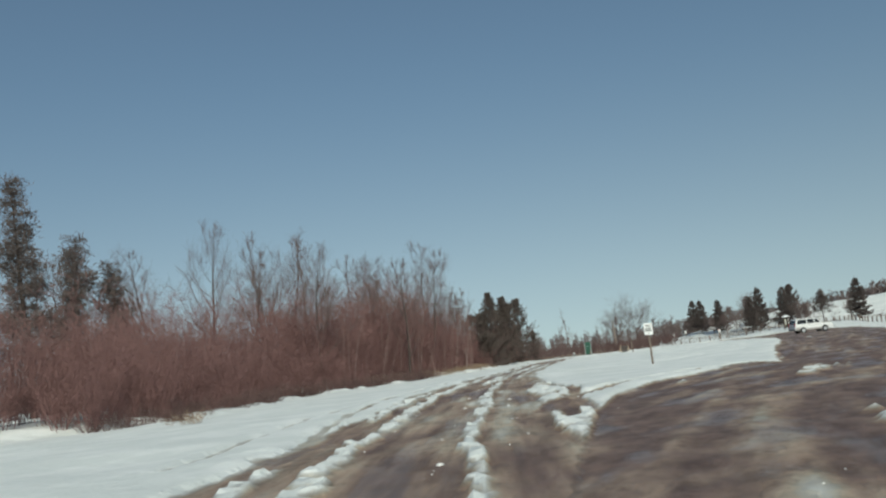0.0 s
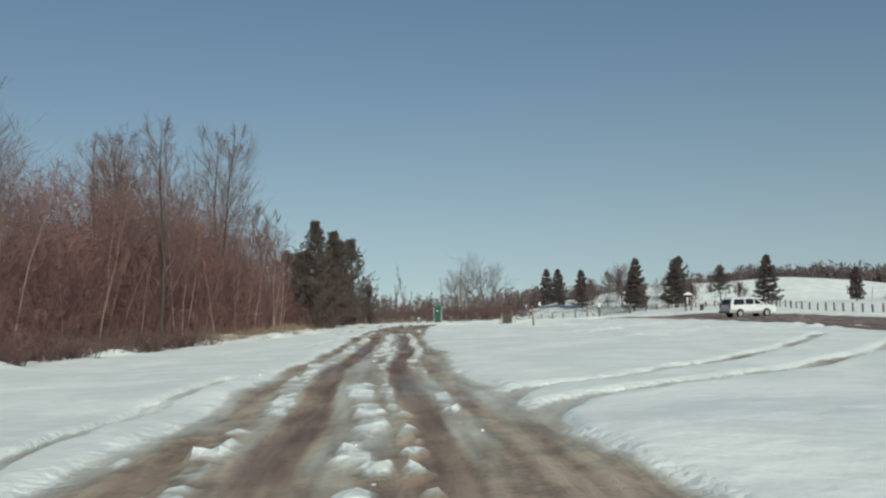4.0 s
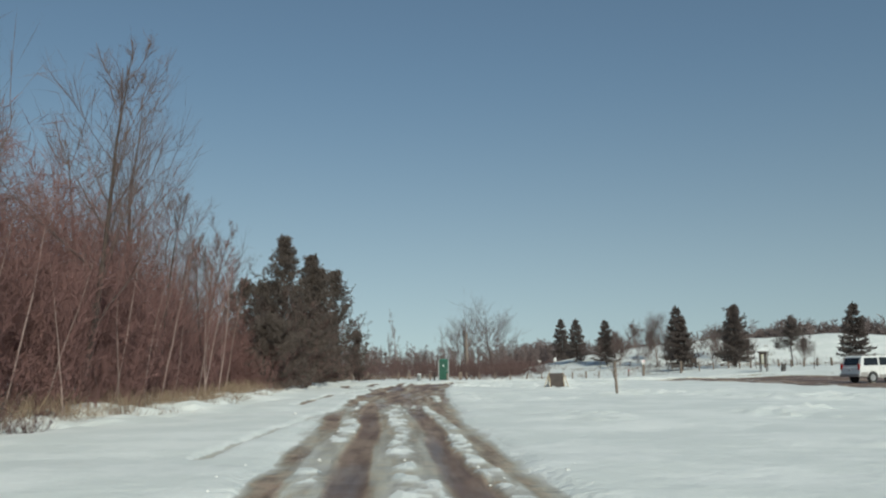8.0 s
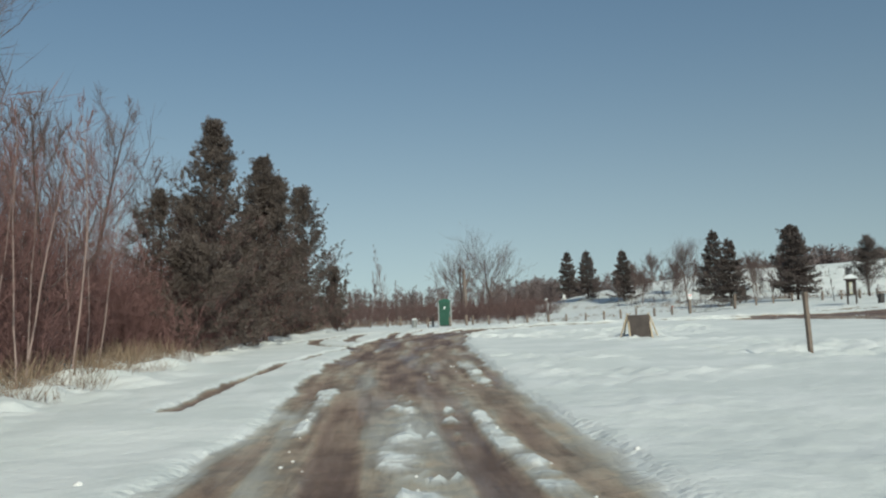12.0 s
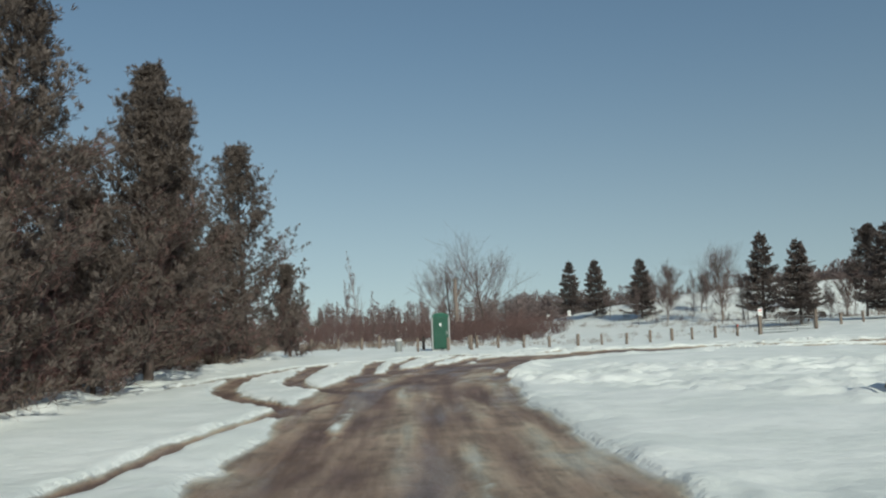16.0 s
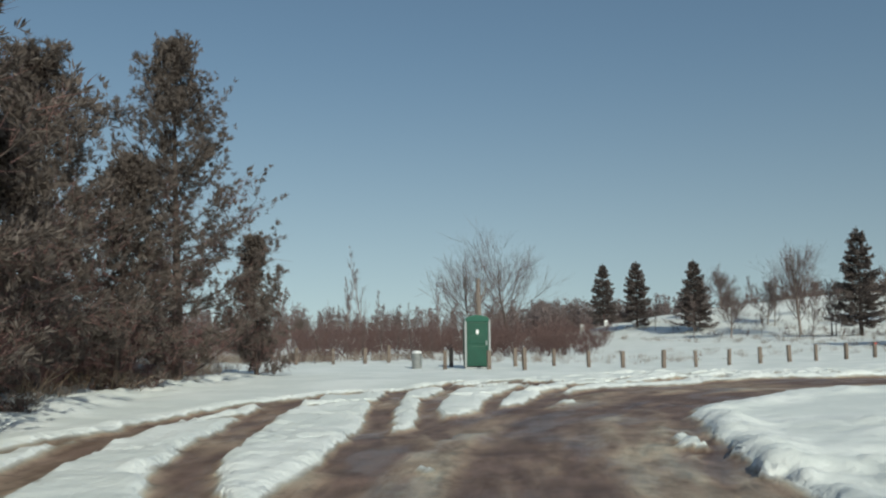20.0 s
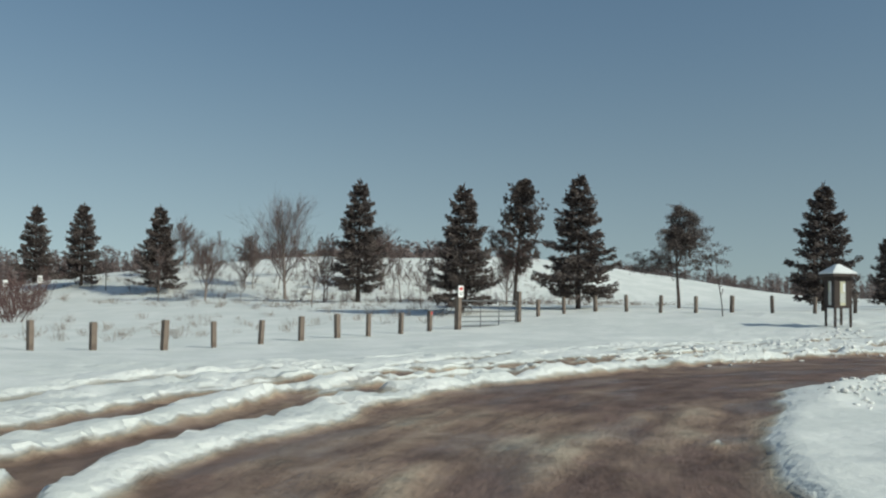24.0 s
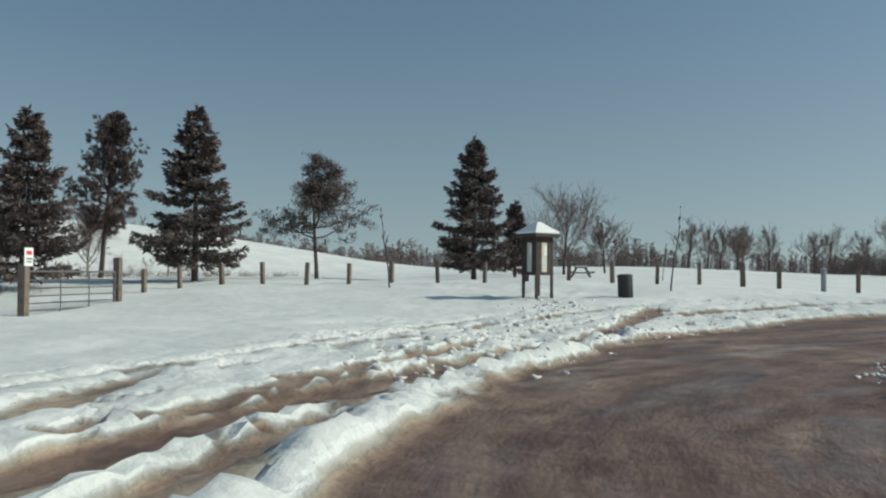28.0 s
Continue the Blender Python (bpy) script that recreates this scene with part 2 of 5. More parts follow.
# ---- mesh tools ----
def fast_mesh(name, verts, tris, mat):
    """A mesh from arrays of places and triangles."""
    me = bpy.data.meshes.new(name)
    me.vertices.add(len(verts))
    me.vertices.foreach_set("co", np.asarray(verts, np.float32).ravel())
    me.loops.add(3 * len(tris))
    me.loops.foreach_set("vertex_index", np.asarray(tris, np.int32).ravel())
    me.polygons.add(len(tris))
    me.polygons.foreach_set("loop_start", np.arange(0, 3 * len(tris), 3, dtype=np.int32))
    me.update(calc_edges=True)
    me.materials.append(mat)
    return me


def part(name, bm, mat, parent, label=""):
    me = bpy.data.meshes.new(name)
    bm.to_mesh(me)
    bm.free()
    me.materials.append(mat)
    ob = new(name, me)
    ob.parent = parent
    if label:
        ob["label"] = label
    return ob


def part_mesh(name, me, parent, label=""):
    ob = new(name, me)
    ob.parent = parent
    if label:
        ob["label"] = label
    return ob


def box(x0, x1, y0, y1, z0, z1, bevel=0.0, bm=None):
    bm = bm or bmesh.new()
    made = bmesh.ops.create_cube(bm, size=1.0)["verts"]
    bmesh.ops.scale(bm, vec=(x1 - x0, y1 - y0, z1 - z0), verts=made)
    bmesh.ops.translate(bm, vec=((x0 + x1) / 2, (y0 + y1) / 2, (z0 + z1) / 2), verts=made)
    if bevel:
        edges = list({e for v in made for e in v.link_edges})
        bmesh.ops.bevel(bm, geom=edges, offset=bevel, segments=2, affect="EDGES", profile=0.6)
    return bm


def tube(points, radii, sides=8, bm=None, caps=True):
    """A round bar along points."""
    bm = bm or bmesh.new()
    points = [Vector(p) for p in points]
    radii = radii if isinstance(radii, (list, tuple)) else [radii] * len(points)
    rings = []
    for i, p in enumerate(points):
        way = (points[min(i + 1, len(points) - 1)] - points[max(i - 1, 0)]).normalized()
        side = way.orthogonal().normalized()
        up = way.cross(side)
        rings.append([bm.verts.new(p + radii[i] * (math.cos(a) * side + math.sin(a) * up)) for a in (2 * math.pi * k / sides for k in range(sides))])
    for a, b in zip(rings, rings[1:]):
        for k in range(sides):
            bm.faces.new((a[k], a[(k + 1) % sides], b[(k + 1) % sides], b[k]))
    if caps:
        bm.faces.new(rings[0][::-1])
        bm.faces.new(rings[-1])
    return bm


def turned(profile, sides=20, bm=None, axis="z"):
    """A body of revolution from (radius, height) pairs."""
    bm = bm or bmesh.new()
    rings = []
    for r, h in profile:
        ring = []
        for k in range(sides):
            a = 2 * math.pi * k / sides
            c = (r * math.cos(a), r * math.sin(a), h)
            ring.append(bm.verts.new(c if axis == "z" else (c[0], c[2], c[1])))
        rings.append(ring)
    for a, b in zip(rings, rings[1:]):
        for k in range(sides):
            bm.faces.new((a[k], a[(k + 1) % sides], b[(k + 1) % sides], b[k]))
    bm.faces.new(rings[0][::-1])
    bm.faces.new(rings[-1])
    bmesh.ops.recalc_face_normals(bm, faces=bm.faces)
    return bm


def prism(outline, y0, y1, bevel=0.0, bm=None):
    """An outline in x and z, pushed through from y0 to y1."""
    bm = bm or bmesh.new()
    a = [bm.verts.new((x, y0, z)) for x, z in outline]
    b = [bm.verts.new((x, y1, z)) for x, z in outline]
    bm.faces.new(a)
    bm.faces.new(b[::-1])
    n = len(a)
    for k in range(n):
        bm.faces.new((a[k], b[k], b[(k + 1) % n], a[(k + 1) % n]))
    bmesh.ops.recalc_face_normals(bm, faces=bm.faces)
    if bevel:
        bmesh.ops.bevel(bm, geom=list(bm.edges), offset=bevel, segments=2, affect="EDGES", profile=0.6)
    return bm


# ---- the lie of the land ----
def smooth(a, b, v):
    t = np.clip((v - a) / (b - a), 0, 1)
    return t * t * (3 - 2 * t)


def waves(x, y, size, seed):
    """Gentle irregular swells between about -1 and 1."""
    r = np.random.RandomState(seed)
    out = np.zeros_like(x, dtype=float)
    for k in range(7):
        a, f, p = r.uniform(0, 2 * math.pi), r.uniform(0.6, 1.9) / size, r.uniform(0, 6.3)
        out = out + np.sin((np.cos(a) * x + np.sin(a) * y) * f * 6.283 + p + 1.3 * np.sin((np.sin(a) * x - np.cos(a) * y) * f * 3.1 + 2 * p))
    return out / 4.0


def land(x, y):
    """Height of the ground under the snow."""
    x, y = np.asarray(x, float), np.asarray(y, float)
    z = -0.12 + 0 * x
    z = z + 0.85 * smooth(44, 60, x) * smooth(100, 128, y)
    # the snowy hill behind the spruces
    d = np.hypot((0.66 * (x - 82) - 0.75 * (y - 180)) / 50.0, (0.75 * (x - 82) + 0.66 * (y - 180)) / 25.0)
    z = z + 3.75 * (1 - smooth(0.22, 1.0, d)) * (1 + 0.06 * waves(x, y, 30, 4))
    d2 = np.hypot((x - 125) / 60.0, (y - 182) / 40.0)
    z = z + 1.9 * (1 - smooth(0.2, 1.0, d2))
    z = z + 1.3 * smooth(68, 135, x) * smooth(60, 100, y) * (1 - smooth(135, 170, y))
    # bank under the thicket
    z = z + 0.55 * smooth(0, 9, wood_edge(y) - x) * smooth(10, 24, y)
    z = z - 0.22 * smooth(12, 20, x) * (1 - smooth(20, 40, x)) * smooth(20, 32, y) * (1 - smooth(40, 60, y))
    z = z - 0.12 * smooth(128, 138, y) * (1 - smooth(38, 48, x))
    z = z - 0.22 * smooth(129, 137, y) * np.exp(-(((x - 32.5) / 5.0) ** 2))
    return z + 0.04 * waves(x, y, 9, 2)


def wood_edge(y):
    return np.interp(y, [-60, 14, 24, 28.5, 37, 48, 58, 71, 81, 91, 106, 119, 129, 148, 175, 220], [-55, -40, -17, -7.6, -6.8, -7.4, -3.6, -0.1, 4.0, 5.7, 7.2, 9.4, 12.1, 14.0, 5, -10])


LOOP = [(5.6, -60), (5.5, 0), (5.6, 20), (5.9, 30), (7.1, 45), (8.9, 61), (10.4, 74), (12.4, 89), (14.4, 101), (16.3, 110), (18.9, 116.4), (20.9, 119.0), (23, 121.2), (28, 123.4), (34.5, 124.1), (42.5, 118.6), (45.5, 111), (44.5, 100), (40.5, 84), (35, 66), (28.5, 48), (20.8, 28.6), (11.5, 10), (6.5, -6)]
HALF = [3.0, 3.0, 2.6, 2.6, 2.3, 2.1, 2.1, 2.1, 2.2, 2.3, 2.1, 1.75, 2.2, 2.2, 2.2, 6.0, 7.0, 6.6, 5.0, 4.3, 4.2, 3.1, 4.0, 3.6]


def spline(points, step=1.0):
    """A smooth line through points (Catmull-Rom), as an array."""
    p = np.array([points[0], *points, points[-1]], float)
    out = []
    for i in range(1, len(p) - 2):
        n = max(2, int(np.linalg.norm(p[i + 1] - p[i]) / step))
        for t in np.arange(n) / n:
            out.append(0.5 * (2 * p[i] + (p[i + 1] - p[i - 1]) * t + (2 * p[i - 1] - 5 * p[i] + 4 * p[i + 1] - p[i + 2]) * t**2 + (3 * p[i] - p[i - 1] - 3 * p[i + 1] + p[i + 2]) * t**3))
    out.append(p[-2])
    return np.array(out)


def beside(x, y, line):
    """Signed distance to a line (right of it: plus), and the way along it."""
    best, off, along = np.full(x.shape, 1e9), np.zeros(x.shape), np.zeros(x.shape)
    run = 0.0
    for (ax, ay), (bx, by) in zip(line[:, :2], line[1:, :2]):
        dx, dy = bx - ax, by - ay
        n = math.hypot(dx, dy) + 1e-9
        t = np.clip(((x - ax) * dx + (y - ay) * dy) / n**2, 0, 1)
        ex, ey = x - ax - t * dx, y - ay - t * dy
        d = ex * ex + ey * ey
        m = d < best
        best = np.where(m, d, best)
        off = np.where(m, np.sign(ex * dy - ey * dx) * np.sqrt(d), off)
        along = np.where(m, run + t * n, along)
        run += n
    return off, along


# single wheel tracks in the snow: points, half width, how churned
TRACKS = [
    ([(8.0, 84), (8.9, 90.7), (9.7, 95), (11.2, 100.5), (12.7, 104.2), (14.2, 107)], 0.17, 1.0),
    ([(12.9, 104.6), (11.7, 109), (11.6, 113), (12.6, 118.0), (14.9, 121.6), (18.5, 124.6), (22, 126.4)], 0.28, 1.05),
    ([(14.6, 107.5), (13.4, 111.4), (13.6, 115), (14.7, 120.5), (16.4, 123.8)], 0.30, 1.05),
    ([(8.6, 109.5), (11, 115), (14, 118.9), (17.5, 121.2), (21, 122.8)], 0.14, 0.85),
    ([(15.0, 112.5), (15.8, 116.0), (16.6, 120.0), (17.7, 123.9), (19.8, 126.6)], 0.24, 1.05),
    ([(16.6, 114.8), (17.1, 118.4), (18.0, 121.6), (19.3, 124.6), (21.8, 127.3)], 0.18, 1.0),
    ([(18.2, 117.8), (18.8, 120.2), (19.9, 122.6), (21.8, 125.2), (24.5, 127.2)], 0.16, 1.0),
    ([(19.2, 118.8), (20.1, 121.0), (21.6, 123.4), (23.8, 125.4), (27, 127)], 0.15, 1.0),
    ([(20, 126.4), (26, 129.6), (31, 129.2), (38, 130.2), (46, 128)], 0.22, 0.62),
    ([(19, 124), (26, 127.6), (31.5, 128.0), (36, 127.2), (42, 125.6), (50, 124.4)], 0.27, 1.0),
    ([(22, 124.3), (26.5, 126.3), (32, 126.9), (37, 126.0), (42, 124.4)], 0.24, 1.0),
    ([(30, 131.2), (36.7, 130.6), (40, 129.0), (46, 126)], 0.20, 0.6),
    ([(7.4, 11.0), (8.2, 14.4), (9.6, 17.5), (12.3, 21.5), (16.2, 26)], 0.30, 0.95),
    ([(12.6, 23.2), (15.0, 24.6), (17.5, 26.2), (21, 30)], 0.16, 0.7),
    ([(8.3, 25), (8.75, 19.8), (8.3, 14.6), (7.7, 9)], 0.17, 0.95),
    ([(8.0, 39), (9.4, 42.6), (11.8, 44.6), (14.2, 46.8), (20.6, 53.5), (26, 60)], 0.26, 0.52),
    ([(8.2, 37.5), (9.6, 40.8), (12.4, 42.8), (15.5, 45.2), (22, 51), (28, 57)], 0.28, 0.50),
    ([(2.9, 8), (2.3, 16), (2.2, 26), (2.9, 36), (4.4, 48)], 0.16, 0.55),
    ([(1.2, 6), (1.0, 16), (1.4, 24), (2.6, 34)], 0.15, 0.5),
    ([(6.2, 66), (8.2, 76), (9.6, 82)], 0.12, 0.45),
]


TABLE = np.random.RandomState(17).uniform(-1, 1, (256, 256))


def grain(u, v, octaves=4, seed=0, gain=0.55):
    """Uneven noise between about -1 and 1, with lumps one unit across and finer ones in them."""
    out, amp, total = 0.0, 1.0, 0.0
    for k in range(octaves):
        p, q = u * 2.03**k + 37.7 * seed + 11.3 * k, v * 1.97**k + 91.1 * seed + 5.9 * k
        i, j = np.floor(p).astype(int), np.floor(q).astype(int)
        f, g = p - i, q - j
        f, g = f * f * (3 - 2 * f), g * g * (3 - 2 * g)
        i0, j0, i1, j1 = i % 256, j % 256, (i + 1) % 256, (j + 1) % 256
        out = out + amp * ((1 - g) * ((1 - f) * TABLE[i0, j0] + f * TABLE[i1, j0]) + g * ((1 - f) * TABLE[i0, j1] + f * TABLE[i1, j1]))
        total += amp * amp
        amp *= gain
    return out / (1.1 * math.sqrt(total))


def churn(x, y):
    """How far wheels have worn the snow away (0 untouched, 1 bare wet dirt), and how high the ploughed lumps stand."""
    line = spline([(a, b, h) for (a, b), h in zip(LOOP, HALF)], 1.2)
    off, along = beside(x, y, line)
    arc = np.r_[0, np.cumsum(np.hypot(np.diff(line[:, 0]), np.diff(line[:, 1])))]
    half = np.interp(along, arc, line[:, 2])
    early = 1 - smooth(84, 108, along)
    straight = (1 - early) * (1 - smooth(134, 152, along))
    chunk = grain(x / 0.55, y / 0.55, 3, 1)
    bits = grain(x / 0.28, y / 0.28, 3, 2)
    ragged = 0.22 * grain(along / 3.5, off / 2.0, 3, 3) + 0.10 * grain(x / 0.8, y / 0.8, 2, 1)
    edge = 0.20 + 0.24 * straight
    inside = 1 - smooth(-edge, edge, np.abs(off) - half + ragged)
    wander = 0.10 * np.sin(along * 0.16) + 0.06 * np.sin(along * 0.43 + 1) + 0.05 * grain(along / 4, off / 4, 2, 4)
    u = off - wander

    def rut(c, w):
        return np.exp(-(((u - c) / w) ** 2) ** 4)

    def strip(c, w, seed, reach=5.0, level=0.0):
        """A broken strip of snow left between the wheels."""
        there = smooth(level - 0.25, level + 0.35, grain(along / reach, u / 6.0, 2, seed))
        body = np.exp(-(((u - c - 0.07 * grain(along / 3.0, u / 3.0, 2, seed + 1)) / (w * (1 + 0.35 * grain(along / 1.1, u / 1.5, 2, seed + 2)))) ** 2) ** 1.5)
        return there * body

    flow = grain(along / 5.0, u / 0.42, 4, 5)
    flow2 = grain(along / 2.4, u / 0.8, 4, 6)
    slush = 0.49 + 0.13 * flow
    dirt = 0.75 + 0.26 * flow + 0.16 * flow2 + (0.20 + 0.20 * grain(along / 1.6, u / 0.7, 4, 16)) * smooth(165, 182, along)
    # the straight: brown wheel ruts, grey slush, thin snow strips
    lane = np.maximum(slush, np.maximum(rut(-0.72, 0.32), rut(0.80, 0.29)) * (0.88 + 0.12 * flow2))
    lane = np.maximum(lane, np.maximum(rut(-1.75, 0.26), rut(1.60, 0.22)) * (0.66 + 0.24 * flow2))
    thin = np.maximum(np.maximum(strip(0.05, 0.20, 20, 6, -0.15), strip(-1.25, 0.20, 24, 6, -0.2)), np.maximum(strip(1.20, 0.15, 28, 5, -0.1), strip(0.42, 0.09, 32, 4, 0.1)))
    # the first stretch: bare dirt with heaped, broken ridges
    heaps = np.maximum(np.maximum(strip(-1.35, 0.20, 40, 9, -0.45), strip(0.58, 0.15, 44, 9, -0.45)), np.maximum(strip(2.30, 0.36, 48, 6, -0.9) * (1 - smooth(80, 90, along)), strip(-2.15, 0.14, 52, 8, -0.2)))
    # the bend: open mud with a few strips along the way
    rest = np.maximum(np.maximum(strip(-1.25, 0.13, 60, 9, 0.12), strip(0.75, 0.12, 64, 8, 0.15)), strip(1.75, 0.20, 68, 7, 0.1)) * (1 - smooth(168, 180, along))
    rest = np.maximum(rest, smooth(0.75, 0.95, grain(along / 3.2, u / 0.8, 3, 72)) * smooth(168, 180, along) * 0.5)
    lane = lane * straight + dirt * (1 - straight)
    snowy = np.clip(thin * straight + heaps * early + rest * (1 - straight - early), 0, 1)
    snowy = smooth(0.28, 0.62, snowy + (0.34 * bits + 0.14 * chunk) * smooth(0.02, 0.2, snowy))
    left = 0.39 - 0.03 * early - 0.20 * np.clip(bits, -1, 1) - 0.12 * np.clip(chunk, -1, 1)
    out = inside * (lane * (1 - snowy) + left * snowy)
    lift = inside * snowy * (0.030 + 0.006 * chunk + 0.030 * bits) * (0.30 + 0.80 * early)
    for points, w, much in TRACKS:
        px, py = [p[0] for p in points], [p[1] for p in points]
        m = (x > min(px) - 2) & (x < max(px) + 2) & (y > min(py) - 2) & (y < max(py) + 2)
        d, s = beside(x[m], y[m], spline([(a, b, 0) for a, b in points], 1.0))
        d = np.abs(d) + 0.07 * grain(x[m] / 0.7, y[m] / 0.7, 2, 80) + 0.03 * bits[m]
        fade = 0.85 + 0.25 * grain(s / 2.0, d * 2, 2, 81)
        out[m] = np.maximum(out[m], much * fade * (1 - smooth(w * 0.80, w * 1.15 + 0.09, d)))
        lift[m] = np.maximum(lift[m], (smooth(w, w + 0.18, d) - smooth(w + 0.2, w + 0.65, d)) * (0.012 + 0.02 * np.clip(chunk[m] + bits[m], -0.3, 1.5)) * much)
    # snow flung out and scuffed beside the bend
    d = np.abs(off) - half
    out_side = (off < 0) * smooth(163, 174, along) * (1 - smooth(216, 232, along)) * smooth(-0.4, 0.4, d)
    verge = out_side * (1 - smooth(3.0, 7.5, d + 1.5 * grain(x / 5, y / 5, 2, 90)))
    close = out_side * (1 - smooth(0.8, 4.5, d))
    worn = smooth(184, 196, along)
    streaks = smooth(0.28, 0.44, grain(along / 6.5, d / 0.50, 4, 91)) * worn
    specks = smooth(0.42, 0.62, grain(x / 0.6, y / 0.45, 4, 92)) * (0.35 + 0.65 * worn)
    out = np.maximum(out, np.maximum(verge * streaks * (0.80 + 0.2 * flow2), np.maximum((0.45 * verge + 0.5 * close) * specks, verge * (0.08 + 0.08 * worn * np.clip(bits, 0, 1)) + 0.05 * close)))
    lift = lift + verge * (0.010 + 0.022 * worn) * (0.8 * chunk + 1.2 * np.maximum(bits, -0.3) + 0.9 * grain(along / 4.0, d / 0.5, 4, 93) * worn)
    # the berm that the plough left along the verge
    berm = (off < 0) * smooth(186, 196, along) * (1 - smooth(216, 228, along)) * np.exp(-(((d - 0.30) / 0.26) ** 2))
    lift = lift + berm * (0.028 + 0.025 * chunk + 0.025 * bits)
    out = out * (1 - 0.8 * np.clip(berm * (1.1 + 0.8 * chunk), 0, 1))
    # and on the island's lip, thrown by the wheels
    lip = (off > 0) * smooth(60, 80, along) * (1 - smooth(290, 300, along)) * smooth(-0.5, 0.3, d) * (1 - smooth(0.5, 1.9, d))
    lip = np.maximum(lip, (off < 0) * (1 - smooth(160, 170, along)) * smooth(40, 60, along) * smooth(-0.4, 0.2, d) * (1 - smooth(0.3, 1.3, d)))
    lift = lift + lip * smooth(-0.3, 0.5, grain(along / 3.5, d / 2, 2, 94)) * (0.030 + 0.045 * grain(x / 0.8, y / 0.8, 2, 11) + 0.015 * bits) * (1 - 0.75 * straight)
    # a broken ridge of snow left across the inside of the bend, and the island's ploughed corner
    for points, w, high in (([(30.6, 121.3), (32.4, 121.8), (35.5, 121.8), (39.5, 120.9)], 0.26, 0.06), ([(25.6, 119.0), (27.5, 119.5), (30, 119.6)], 0.26, 0.06), ([(19.3, 111.0), (20.7, 114.2), (22.2, 117.1), (24.6, 118.5)], 0.34, 0.09)):
        px, py = [p[0] for p in points], [p[1] for p in points]
        m = (x > min(px) - 2) & (x < max(px) + 2) & (y > min(py) - 2) & (y < max(py) + 2)
        dist, run = beside(x[m], y[m], spline([(p, q, 0) for p, q in points], 0.8))
        there = np.exp(-((dist / w) ** 2)) * smooth(-0.55, 0.05, grain(run / 1.6, dist / 2, 2, 95) + 0.3)
        lift[m] += there * high * (1 + 0.6 * chunk[m] + 0.5 * bits[m])
        out[m] *= 1 - smooth(0.25, 0.6, there + 0.25 * bits[m])
    return np.clip(out, 0, 1), lift


def spaced(knots, far):
    """Grid lines at the steps given between the knots (place, step), ever wider out to far."""
    out = [knots[0][0]]
    for (p, s), (q, _) in zip(knots, knots[1:]):
        n = int(round((q - p) / s))
        out += [p + (q - p) * (k + 1) / n for k in range(n)]
    low, high = [], []
    g, lo = knots[0][1], out[0]
    while lo > -far:
        g = min(g * 1.16, 120)
        lo -= g
        low.append(lo)
    g, hi = knots[-1][1], out[-1]
    while hi < far:
        g = min(g * 1.16, 120)
        hi += g
        high.append(hi)
    return np.array(low[::-1] + out + high)


LIE = []


def sway(y):
    """How far the straight has drifted to the side: the ground's grid follows it, so that ruts run along its lines."""
    return np.interp(y, WAY[:, 1], WAY[:, 0])


WAY = spline([(5.6, -400), (5.6, -30), (5.5, 0), (5.6, 20), (5.9, 30), (7.1, 45), (8.9, 61), (10.4, 74), (12.4, 89), (14.4, 101), (16.4, 111), (17.6, 122), (17.9, 140), (17.9, 400)], 2.0)


